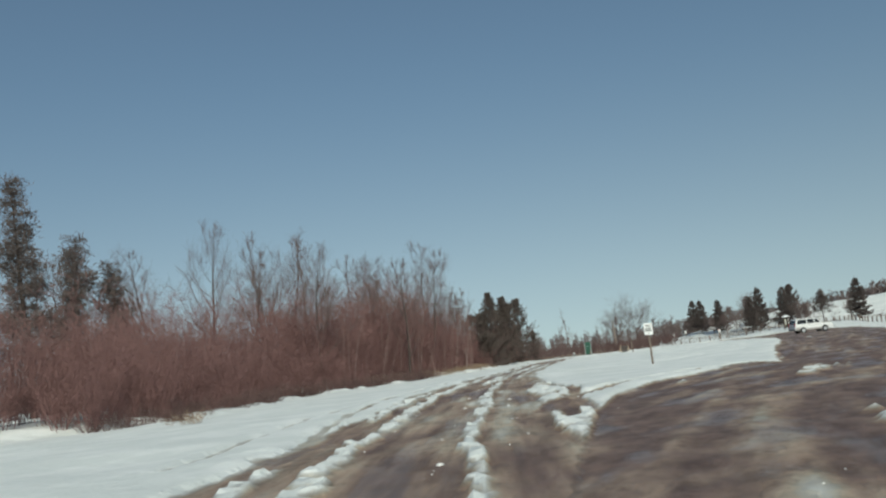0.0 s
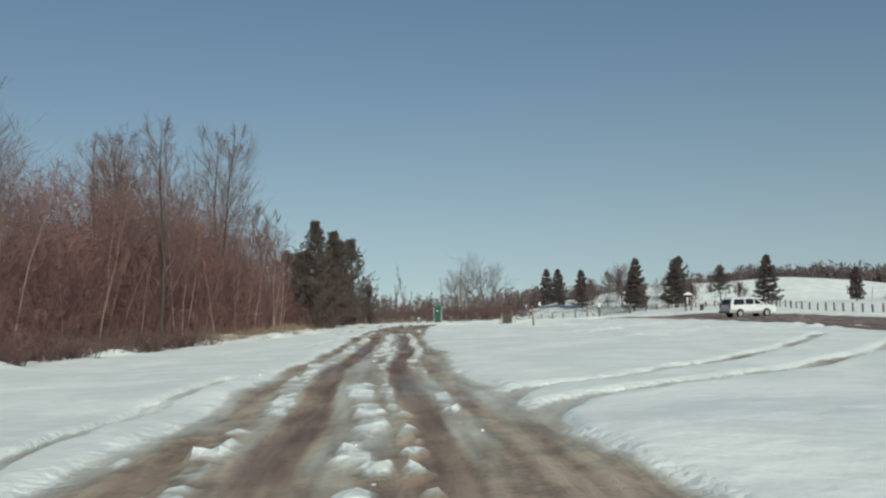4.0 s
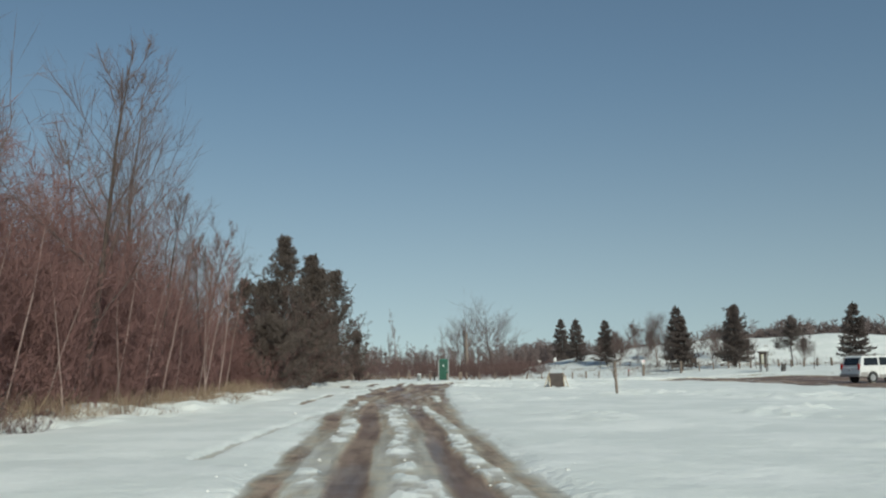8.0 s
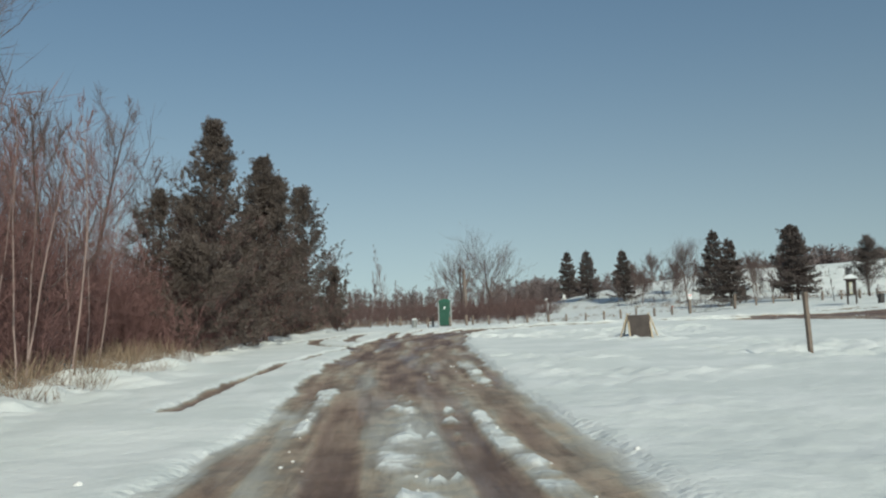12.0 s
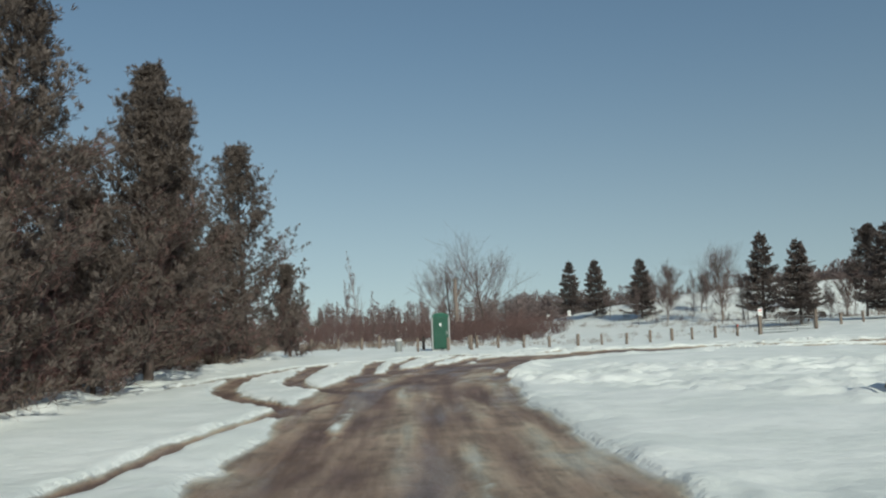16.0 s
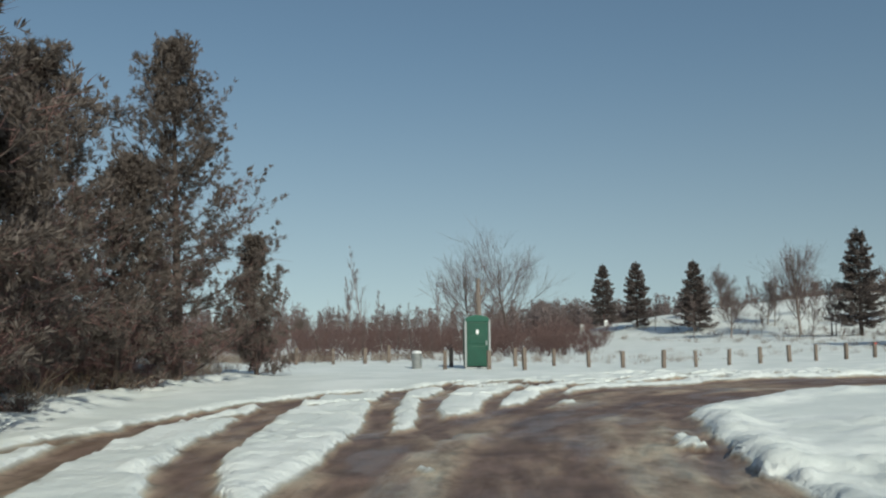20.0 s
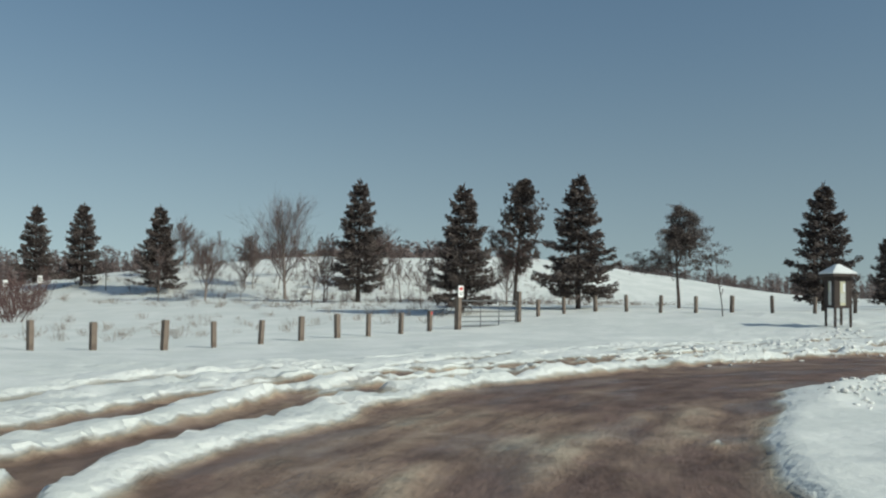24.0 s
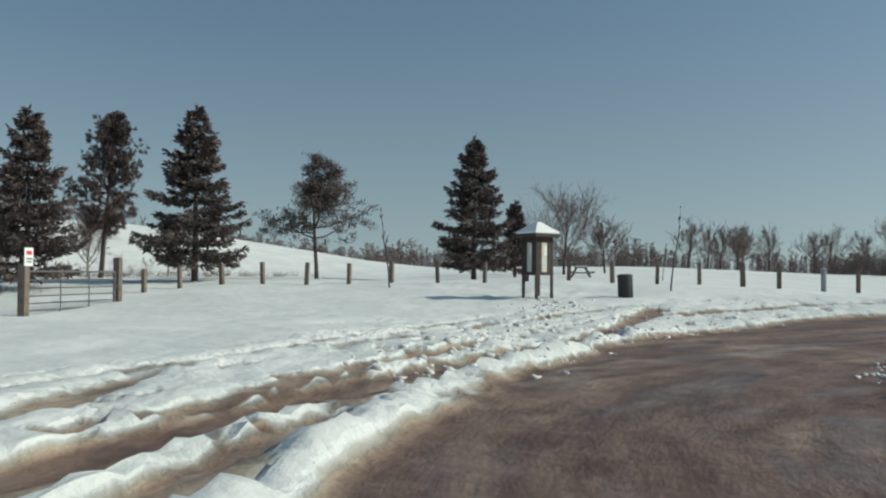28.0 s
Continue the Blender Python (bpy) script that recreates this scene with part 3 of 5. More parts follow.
def build_ground():
    gx = spaced([(-26, 0.42), (-10, 0.17), (-4.2, 0.085), (4.2, 0.15), (13.0, 0.19), (30.0, 0.26), (48.0, 0.5)], 1600)
    gy = spaced([(-1.0, 0.15), (60.0, 0.19), (104.0, 0.125), (134.0, 0.5)], 1600)
    X, Y = np.meshgrid(gx, gy)
    X = X + sway(Y)
    near = (X > -14) & (X < 75) & (Y > -25) & (Y < 150)
    C, H = np.zeros_like(X), np.zeros_like(X)
    C[near], H[near] = churn(X[near], Y[near])
    LANE = np.stack([X, Y, 0 * X], -1)
    line = spline([(p, q, k) for (p, q), k in zip(LOOP, HALF)], 1.2)
    LANE[near, 0], LANE[near, 1] = beside(X[near], Y[near], line)
    furrows = grain(LANE[..., 1] / 3.0, LANE[..., 0] / 0.26, 3, 15) * (1 - 0.6 * smooth(150, 170, LANE[..., 1]))
    LANE[..., 1] = np.where(near & (LANE[..., 1] > 172), 172 + 3.5 * (LANE[..., 1] - 172), LANE[..., 1])
    chunk, bits = grain(X / 0.6, Y / 0.6, 3, 7), grain(X / 0.3, Y / 0.3, 2, 8)
    depth = 0.085 * (1 - smooth(0.04, 0.50, C))
    Z = land(X, Y) + depth + H - 0.035 * smooth(0.6, 0.9, C)
    heap = smooth(0.02, 0.22, C) * (1 - smooth(0.42, 0.66, C))
    Z = Z + near * (heap * (0.014 * chunk + 0.022 * np.maximum(bits, -0.4)) + smooth(0.45, 0.75, C) * (0.012 * chunk + 0.017 * furrows))
    Z = Z + near * (0.012 * grain(X / 2.2, Y / 2.2, 4, 9) + 0.022 * grain(X / 6.0, Y / 3.0, 3, 10))
    # wind-broken crust on the island
    crust = smooth(13, 17, X) * (1 - smooth(30, 36, X)) * smooth(56, 70, Y) * (1 - smooth(114, 118, Y)) * smooth(-0.1, 0.35, grain(X / 5, Y / 5, 2, 12))
    Z = Z + near * crust * (1 - smooth(0.05, 0.3, C)) * (0.08 * np.abs(chunk) + 0.08 * np.maximum(bits, -0.3) + 0.10 * grain(X / 1.8, Y / 0.9, 4, 13))
    # trampled, broken snow between the road and the posts
    trodden = smooth(124, 127.5, Y) * (1 - smooth(134, 141, Y)) * smooth(20, 30, X) * (1 - smooth(56, 64, X)) * (0.35 + 0.65 * smooth(-0.2, 0.4, grain(X / 4, Y / 4, 2, 21)))
    Z = Z + near * trodden * (1 - smooth(0.15, 0.4, C)) * (0.035 * np.maximum(chunk, -0.5) + 0.035 * np.maximum(bits, -0.4) + 0.04 * grain(X / 1.3, Y / 0.7, 3, 22))
    # snow heaped over the brush at the thicket's edge
    e = wood_edge(Y) - X
    foot = smooth(-2.4, -0.6, e) * (1 - smooth(2.5, 5.0, e)) * smooth(24, 30, Y) * (1 - smooth(128, 140, Y))
    Z = Z + foot * (0.26 * np.maximum(grain(X / 1.5, Y / 1.5, 3, 14), -0.25) + 0.05 * bits)
    LIE.extend([gx, gy, Z])
    ny, nx = X.shape
    idx = np.arange(ny * nx).reshape(ny, nx)
    q = np.stack([idx[:-1, :-1], idx[:-1, 1:], idx[1:, 1:], idx[1:, :-1]], -1).reshape(-1, 4)
    cf = C.ravel()
    mean = cf[q].mean(1)
    P = np.stack([X, Y, Z], -1).reshape(-1, 3)
    for name, keep, label in (("ground", mean < 0.33, "fresh white snow over a gently rolling field, with wheel marks"), ("road", mean >= 0.33, "muddy brown dirt road with slush ridges and wheel ruts")):
        quads = q[keep]
        used, back = np.unique(quads, return_inverse=True)
        back = back.reshape(-1, 4)
        me = bpy.data.meshes.new(name)
        me.vertices.add(len(used))
        me.vertices.foreach_set("co", P[used].astype(np.float32).ravel())
        me.loops.add(4 * len(back))
        me.loops.foreach_set("vertex_index", back.astype(np.int32).ravel())
        me.polygons.add(len(back))
        me.polygons.foreach_set("loop_start", np.arange(0, 4 * len(back), 4, dtype=np.int32))
        me.update(calc_edges=True)
        a = me.attributes.new("churned", "FLOAT", "POINT")
        a.data.foreach_set("value", cf[used].astype(np.float32))
        a = me.attributes.new("lane", "FLOAT_VECTOR", "POINT")
        a.data.foreach_set("vector", LANE.reshape(-1, 3)[used].astype(np.float32).ravel())
        me.polygons.foreach_set("use_smooth", np.ones(len(back), bool))
        me.materials.append(GROUND)
        tagged(new(name, me), label, name, kind="structure")


build_ground()


def ground_z(x, y):
    """Height of the snow or mud at a place."""
    gx, gy, Z = LIE
    x = x - sway(y)
    i, k = np.clip(np.searchsorted(gx, x) - 1, 0, len(gx) - 2), np.clip(np.searchsorted(gy, y) - 1, 0, len(gy) - 2)
    u, v = (x - gx[i]) / (gx[i + 1] - gx[i]), (y - gy[k]) / (gy[k + 1] - gy[k])
    return (1 - v) * ((1 - u) * Z[k, i] + u * Z[k, i + 1]) + v * ((1 - u) * Z[k + 1, i] + u * Z[k + 1, i + 1])


def thing(name, x, y, z=None, turn=0.0, label="", category="", group="", sink=0.04):
    ob = new(name)
    ob.empty_display_size = 0.3
    ob.matrix_basis = pose(x, y, (float(ground_z(x, y)) if z is None else z) - sink, 0, 0, turn)
    return tagged(ob, label, category, group)


# ---- plants ----
class Bars:
    """Collects thin tapered bars and small blades as arrays of triangles."""

    def __init__(self):
        self.v, self.t, self.n = [], [], 0

    def bar(self, pts, radii, sides=3):
        pts = np.asarray(pts, float)
        k = len(pts)
        way = np.gradient(pts, axis=0)
        way /= np.linalg.norm(way, axis=1)[:, None] + 1e-9
        ref = np.where(np.abs(way[:, 2:3]) > 0.9, [[1.0, 0, 0]], [[0, 0, 1.0]])
        a = np.cross(way, ref)
        a /= np.linalg.norm(a, axis=1)[:, None] + 1e-9
        b = np.cross(way, a)
        ang = 2 * np.pi * np.arange(sides) / sides
        ring = pts[:, None] + np.asarray(radii)[:, None, None] * (np.cos(ang)[None, :, None] * a[:, None] + np.sin(ang)[None, :, None] * b[:, None])
        self.v.append(ring.reshape(-1, 3))
        i = self.n + np.arange(k * sides).reshape(k, sides)
        p, q, r, s = i[:-1], np.roll(i[:-1], -1, 1), np.roll(i[1:], -1, 1), i[1:]
        self.t.append(np.stack([p, q, r], -1).reshape(-1, 3))
        self.t.append(np.stack([p, r, s], -1).reshape(-1, 3))
        self.n += k * sides

    def spikes(self, base, tip, width, rs):
        """Many single twigs: three-sided spikes from base to tip."""
        base, tip = np.asarray(base), np.asarray(tip)
        m = len(base)
        way = tip - base
        side = np.cross(way, rs.normal(size=(m, 3)))
        side /= np.linalg.norm(side, axis=1)[:, None] + 1e-9
        other = np.cross(way, side)
        other /= np.linalg.norm(other, axis=1)[:, None] + 1e-9
        w = np.broadcast_to(np.asarray(width, float), (m,))[:, None]
        v = np.stack([base + w * side, base + w * (-0.5 * side + 0.87 * other), base + w * (-0.5 * side - 0.87 * other), tip], 1)
        self.v.append(v.reshape(-1, 3))
        i = self.n + 4 * np.arange(m)[:, None]
        self.t.append(np.concatenate([i + [0, 1, 3], i + [1, 2, 3], i + [2, 0, 3]]).reshape(-1, 3))
        self.n += 4 * m

    def blades(self, base, tip, width, rs):
        """Flat needles or leaves: one narrow triangle pair each."""
        base, tip = np.asarray(base), np.asarray(tip)
        m = len(base)
        way = tip - base
        side = np.cross(way, rs.normal(size=(m, 3)))
        side /= np.linalg.norm(side, axis=1)[:, None] + 1e-9
        w = np.broadcast_to(np.asarray(width, float), (m,))[:, None]
        mid = base + 0.55 * way
        v = np.stack([base, mid + w * side, tip, mid - w * side], 1)
        self.v.append(v.reshape(-1, 3))
        i = self.n + 4 * np.arange(m)[:, None]
        self.t.append(np.concatenate([i + [0, 1, 2], i + [0, 2, 3]]).reshape(-1, 3))
        self.n += 4 * m

    def arrays(self):
        return np.concatenate(self.v), np.concatenate(self.t)

    def mesh(self, name, mat):
        return fast_mesh(name, *self.arrays(), mat)


def limb(start, way, length, rs, bend=0.25, lift=0.3, k=5):
    """A crooked limb as a run of points."""
    pts = [np.asarray(start, float)]
    way = np.asarray(way, float) / np.linalg.norm(way)
    for _ in range(k - 1):
        way = way + bend * rs.normal(size=3) * 0.5 + np.array([0, 0, lift * 0.25])
        way /= np.linalg.norm(way)
        pts.append(pts[-1] + way * length / (k - 1))
    return np.array(pts)


def along(pts, t):
    i = np.clip(np.asarray(t) * (len(pts) - 1), 0, len(pts) - 1.001)
    k = i.astype(int)
    return pts[k] + (i - k)[..., None] * (pts[k + 1] - pts[k])


def unit(w):
    return w / (np.linalg.norm(w, axis=-1, keepdims=True) + 1e-9)


def bare_tree(height, rs, limbs=14, spread=0.55, low=0.25, twigs=5, thick=0.012, lift=0.5, fine=0.007, steep=1.0, dome=False):
    """Trunk bars and branch bars of a leafless tree standing at the origin."""
    trunk, crown = Bars(), Bars()
    lean = rs.normal(size=2) * 0.05
    body = limb((0, 0, -0.2), (lean[0], lean[1], 1), height, rs, 0.10, 0.25, 9)
    r0 = thick * height
    trunk.bar(body, r0 * (1 - 0.93 * np.linspace(0, 1, 9) ** 0.9), 6)
    for i in range(limbs):
        t = low + ((0.64 if dome else 1) - low) * (i + rs.uniform(0, 1)) / limbs * 0.97
        a = i * 2.4 + rs.uniform(-0.7, 0.7)
        ln = height * spread * ((1.08 - 0.85 * t) if dome else (1.06 - t) ** 0.7) * rs.uniform(0.6, 1.1)
        b = limb(along(body, np.array(t)), (math.cos(a), math.sin(a), steep * rs.uniform(0.7, 1.5) * ((0.45 + 2.2 * t) if dome else 1)), ln, rs, 0.20, lift, 6)
        rb = r0 * 0.40 * (1.08 - t)
        crown.bar(b, np.maximum(fine, rb * (1 - 0.9 * np.linspace(0, 1, 6))), 4)
        for j in range(7):
            tt = rs.uniform(0.15, 0.95)
            k = min(int(tt * 5), 4)
            way = unit(b[k + 1] - b[k]) + rs.normal(size=3) * 0.55 + [0, 0, 0.25]
            c = limb(along(b, np.array(tt)), way, ln * 0.55 * rs.uniform(0.5, 1) * (1.15 - 0.5 * tt), rs, 0.22, lift, 4)
            crown.bar(c, np.maximum(fine * 0.8, rb * 0.33 * (1 - 0.85 * np.linspace(0, 1, 4))), 3)
            p = along(c, rs.uniform(0.05, 1.0, twigs))
            w = unit(unit(c[-1] - c[0]) + rs.normal(size=(twigs, 3)) * 0.5 + [0, 0, 0.25])
            crown.blades(p, p + w * ln * rs.uniform(0.16, 0.42, (twigs, 1)), fine * 0.55, rs)
    return trunk, crown


def shrub(height, rs, stems=16, arms=9, twigs=7, width=0.006, spread=0.45):
    """A dense leafless bush of many fine upright stems."""
    out = Bars()
    for _ in range(stems):
        a = rs.uniform(0, 2 * math.pi)
        h = height * rs.uniform(0.5, 1.0)
        r = rs.uniform(0, 0.55)
        body = limb((r * math.cos(a), r * math.sin(a), -0.15), (spread * math.cos(a), spread * math.sin(a), 1), h, rs, 0.16, 0.2, 5)
        out.bar(body, width * 1.9 * (1 - 0.8 * np.linspace(0, 1, 5)), 3)
        p = along(body, rs.uniform(0.10, 1.0, arms))
        w = unit(rs.normal(size=(arms, 3)) * [0.8, 0.8, 0.5] + [0, 0, 1.0])
        q = p + w * h * rs.uniform(0.10, 0.25, (arms, 1))
        out.spikes(p, q, width * 1.2, rs)
        f = rs.uniform(0.1, 1.0, (arms, twigs, 1))
        s = (p[:, None] + f * (q - p)[:, None]).reshape(-1, 3)
        w = unit(np.repeat(w, twigs, 0) + rs.normal(size=s.shape) * 0.75 + [0, 0, 0.15])
        out.blades(s, s + w * h * rs.uniform(0.07, 0.18, (len(s), 1)), width * 1.0, rs)
    return out


def spruce(height, rs, radius=0.27, tiers=15, bare=0.12):
    """Trunk and crown of a spruce: whorls of drooping boughs, each a flat spray of needles, with gaps between."""
    trunk, crown = Bars(), Bars()
    trunk.bar([(0, 0, -0.2), (0.01, 0, height * 0.5), (0, 0.01, height * 0.985)], [height * 0.021, height * 0.012, 0.012], 7)
    for i in range(tiers):
        level = bare + (0.985 - bare) * ((i + rs.uniform(-0.2, 0.2)) / tiers) ** 0.95
        for j in range(7):
            t = float(np.clip(level + rs.normal() * 0.022, bare * 0.8, 0.985))
            a = j * 0.898 + i * 0.55 + rs.uniform(-0.25, 0.25)
            ln = height * radius * 1.12 * (1 - t) ** 0.84 * rs.uniform(0.52, 1.28) + 0.08
            if i < 2:
                ln *= rs.uniform(0.55, 1.0)
            out, side = np.array([math.cos(a), math.sin(a), 0]), np.array([-math.sin(a), math.cos(a), 0])
            sag, rise = -0.42 * (1 - t) + 0.16 + 0.10 * rs.normal(), 0.22
            f = np.linspace(0, 1, 5)[:, None]
            spine = np.array([0, 0, t * height]) + ln * (f * out + (sag * f + rise * f**2.5) * [0, 0, 1])
            crown.bar(spine, (0.006 + 0.006 * ln) * (1.05 - np.linspace(0, 1, 5)), 3)
            n = int(34 + 52 * ln)
            g = rs.uniform(0.10, 1.0, n) ** 0.75
            p = along(spine, g)
            broad = (0.30 * ln * np.sin(np.pi * np.clip(g * 0.86 + 0.06, 0, 1)))[:, None]
            across = rs.uniform(-1, 1, (n, 1))
            p = p + across * broad * side - [0, 0, 0.22] * np.abs(across) * broad + rs.normal(size=(n, 3)) * [0.02, 0.02, 0.035]
            w = unit(out * rs.uniform(0.2, 1.0, (n, 1)) + side * (across * 0.8 + rs.uniform(-0.3, 0.3, (n, 1))) + np.array([0, 0, 1.0]) * rs.uniform(-0.55, 0.50, (n, 1)))
            crown.blades(p, p + w * (0.13 + 0.018 * height) * rs.uniform(0.6, 1.25, (n, 1)), 0.024 + 0.0024 * height, rs)
    m = 40
    p = np.stack([np.zeros(m), np.zeros(m), rs.uniform(0.92, 1.0, m) * height], 1)
    crown.blades(p, p + rs.normal(size=(m, 3)) * 0.08 + [0, 0, 0.18], 0.022, rs)
    return trunk, crown


def pine(height, rs, radius=0.26, limbs=40, low=0.05, tuft=20, stems=1, size=0.20, taper=0.75, clump=0.42, dense=5.0):
    """Trunk and crown of a pine: upswept limbs, each carrying rounded clumps of needles with gaps of sky between."""
    trunk, crown = Bars(), Bars()
    for s in range(stems):
        h = height * (1 if s == 0 else rs.uniform(0.86, 0.95))
        lean = (rs.normal(size=2) * 0.02) if s == 0 else rs.normal(size=2) * 0.16
        body = limb((0, 0, -0.2), (lean[0], lean[1], 1), h + 0.1, rs, 0.05, 0.2, 8)
        trunk.bar(body, h * 0.017 * (1 - 0.92 * np.linspace(0, 1, 8)), 7)
        for i in range(limbs):
            t = low + (1 - low) * (i + rs.uniform(0, 1)) / limbs
            a = i * 2.4 + rs.uniform(-0.6, 0.6)
            ln = h * radius * (1.03 - t) ** taper * rs.uniform(0.45, 1.35) + 0.15
            b = limb(along(body, np.array(min(t, 0.995))), (math.cos(a), math.sin(a), -0.12 + 0.75 * t), ln, rs, 0.22, 0.50 + 0.25 * t, 6)
            crown.bar(b, max(0.012, h * 0.0042 * (1.1 - t)) * (1 - 0.8 * np.linspace(0, 1, 6)), 4)
            k = max(2, int(dense * ln / clump * 0.5))
            c = along(b, np.clip(rs.uniform(0.10, 1.04, k), 0, 1)) + rs.normal(size=(k, 3)) * clump * 0.26
            big = clump * rs.uniform(0.5, 1.0, (k, 1, 1))
            ctr = (c[:, None] + rs.normal(size=(k, tuft, 3)) * big * [0.55, 0.55, 0.24]).reshape(-1, 3)
            w = rs.normal(size=ctr.shape) * 0.8 + [0.5 * math.cos(a), 0.5 * math.sin(a), 0.75]
            w /= np.linalg.norm(w, axis=1)[:, None]
            crown.blades(ctr, ctr + w * size * rs.uniform(0.6, 1.4, (len(ctr), 1)), size * 0.085, rs)
    return trunk, crown


def tufted_pine(height, rs, reach, low=0.12, limbs=54, subs=7, puffs=5, needles=20, size=0.15, crown_round=4.0, ragged=0.40, wide=0.010, heads=()):
    """Trunk and crown of a white pine: level limbs that turn up at the ends, with brushes of needles along their twigs. Heads: side leaders (lean x, lean y, start, length)."""
    trunk, crown, dead = Bars(), Bars(), Bars()
    body = limb((0, 0, -0.2), (rs.normal() * 0.02, rs.normal() * 0.02, 1), height + 0.1, rs, 0.04, 0.2, 9)
    trunk.bar(body, height * 0.017 * (1 - 0.93 * np.linspace(0, 1, 9)), 7)
    stems = [(body, height, reach, low, limbs)]
    for lx, ly, at, ln in heads:
        side = limb(along(body, np.array(at)), (lx, ly, 1), ln, rs, 0.06, 0.3, 7)
        trunk.bar(side, ln * 0.014 * (1.1 - np.linspace(0, 1, 7)), 6)
        stems.append((side, ln, reach * 0.55, 0.25, max(12, int(limbs * 0.4))))
    for stem, h, wide_at, start, count in stems:
        for i in range(count):
            t = start + (0.99 - start) * ((i + rs.uniform(0, 1)) / count) ** 0.92
            a = i * 2.4 + rs.uniform(-0.6, 0.6)
            r = wide_at * max(0.03, 1 - t**crown_round) ** 0.85 * (0.75 + 0.25 * float(smooth(start, start + 0.15, t))) * rs.uniform(1 - ragged, 1.2) + 0.06
            b = limb(along(stem, np.array(t)), (math.cos(a), math.sin(a), -0.05 + 0.95 * t), r, rs, 0.18, 0.40 + 0.3 * t, 6)
            trunk.bar(b, max(0.010, h * 0.0036 * (1.15 - t)) * (1.02 - 0.85 * np.linspace(0, 1, 6)), 4)
            if t < 0.5 and stem is body:
                p = along(b, rs.uniform(0.05, 1.0, 46)) + rs.normal(size=(46, 3)) * 0.12
                w = unit(unit(b[-1] - b[0]) * 0.7 + rs.normal(size=(46, 3)) * 0.8)
                dead.spikes(p, p + w * rs.uniform(0.25, 0.75, (46, 1)), 0.0065, rs)
            f = rs.uniform(0.08, 1.0, subs)
            p = along(b, f)
            w = unit(unit(b[-1] - b[0]) * 0.8 + rs.normal(size=(subs, 3)) * [0.6, 0.6, 0.35] + [0, 0, 0.40])
            q = p + w * (0.16 + 0.22 * r) * rs.uniform(0.6, 1.2, (subs, 1))
            crown.spikes(p, q, 0.009, rs)
            g = np.linspace(0.35, 1.0, puffs)[None, :, None]
            c = (p[:, None] + g * (q - p)[:, None] + rs.normal(size=(subs, puffs, 3)) * 0.075).reshape(-1, 1, 3)
            way = np.repeat(w, puffs, 0)[:, None] + rs.normal(size=(subs * puffs, 1, 3)) * 0.35 + [0, 0, 0.2]
            base = np.broadcast_to(c, (subs * puffs, needles, 3)).reshape(-1, 3) + rs.normal(size=(subs * puffs * needles, 3)) * 0.018
            w = unit((way + rs.normal(size=(subs * puffs, needles, 3)) * 0.55).reshape(-1, 3))
            crown.blades(base, base + w * size * rs.uniform(0.65, 1.2, (len(base), 1)), wide, rs)
    return trunk, crown, dead


def plant(name, kind, x, y, label, category, group, bark, leaf, crown_name="crown", turn=0.0, z=None):
    trunk, crown, *dead = kind
    ob = thing(name, x, y, z, turn, label, category, group, sink=0.08)
    part_mesh("trunk", trunk.mesh(name + "_trunk", bark), ob)
    part_mesh(crown_name, crown.mesh(name + "_crown", leaf), ob)
    if dead:
        part_mesh("dead_wood", dead[0].mesh(name + "_dead_wood", TWIG), ob, "reddish-brown dead lower limbs")
    return ob


def rng(k):
    return np.random.RandomState(k)


# spruces and pines on the slope beyond the posts: place, height, seed, girth
for x, y, h, k, r in ((56.5, 202.8, 7.6, 1, 0.29), (55.3, 190.9, 7.1, 2, 0.28), (56.5, 180.5, 7.0, 3, 0.28), (58.5, 159.5, 8.1, 4, 0.25), (52.5, 145.6, 6.4, 5, 0.27), (57.0, 141.7, 6.8, 6, 0.30), (65.4, 132.4, 6.5, 7, 0.28), (78.0, 132.5, 4.6, 8, 0.25)):
    plant("spruce", spruce(h, rng(k), r, 19 + k % 4), x, y, "dark green spruce with drooping boughs standing in snow", "tree", "spruces on the slope", DARK_BARK, NEEDLE)


def open_pine(height, rs, heads, limbs):
    """A pine with a few heavy limbs. Heads: lean across, share of the height; limbs: start, way across, way along, length, rise."""
    trunk, crown = Bars(), Bars()
    runs = []
    for lean, share in heads:
        body = limb((0, 0, -0.2) if share == 1 else along(main, np.array(0.42)), (0, lean, 1), height * share, rs, 0.05, 0.15, 8)
        trunk.bar(body, height * (0.018 if share == 1 else 0.010) * (1 - 0.9 * np.linspace(0, 1, 8)), 7)
        runs += [(along(body, np.array(t)), rs.normal(), rs.normal(), height * 0.20 * (1.2 - t), 0.35) for t in np.linspace(0.55 if share == 1 else 0.3, 0.98, 11)]
        main = body if share == 1 else main
    runs += [(along(main, np.array(t)), q, p, ln, up) for t, q, p, ln, up in limbs]
    for start, q, p, ln, up in runs:
        way = np.array([p, q, up * 2])
        b = limb(start, way, ln, rs, 0.25, 0.25, 6)
        trunk.bar(b, (0.014 + 0.010 * ln) * (1.05 - np.linspace(0, 1, 6)), 4)
        m = int(5 + 7 * ln)
        c = along(b, rs.uniform(0.35, 1.0, m)) + rs.normal(size=(m, 3)) * [0.16, 0.16, 0.10] * (0.5 + ln)
        for j in range(m):
            n = 38
            at = c[j] + rs.normal(size=(n, 3)) * [0.12, 0.12, 0.07]
            w = unit(rs.normal(size=(n, 3)) * 0.8 + [0.4 * p, 0.4 * q, 0.5])
            crown.blades(at, at + w * 0.17 * rs.uniform(0.6, 1.3, (n, 1)), 0.019, rs)
    return trunk, crown


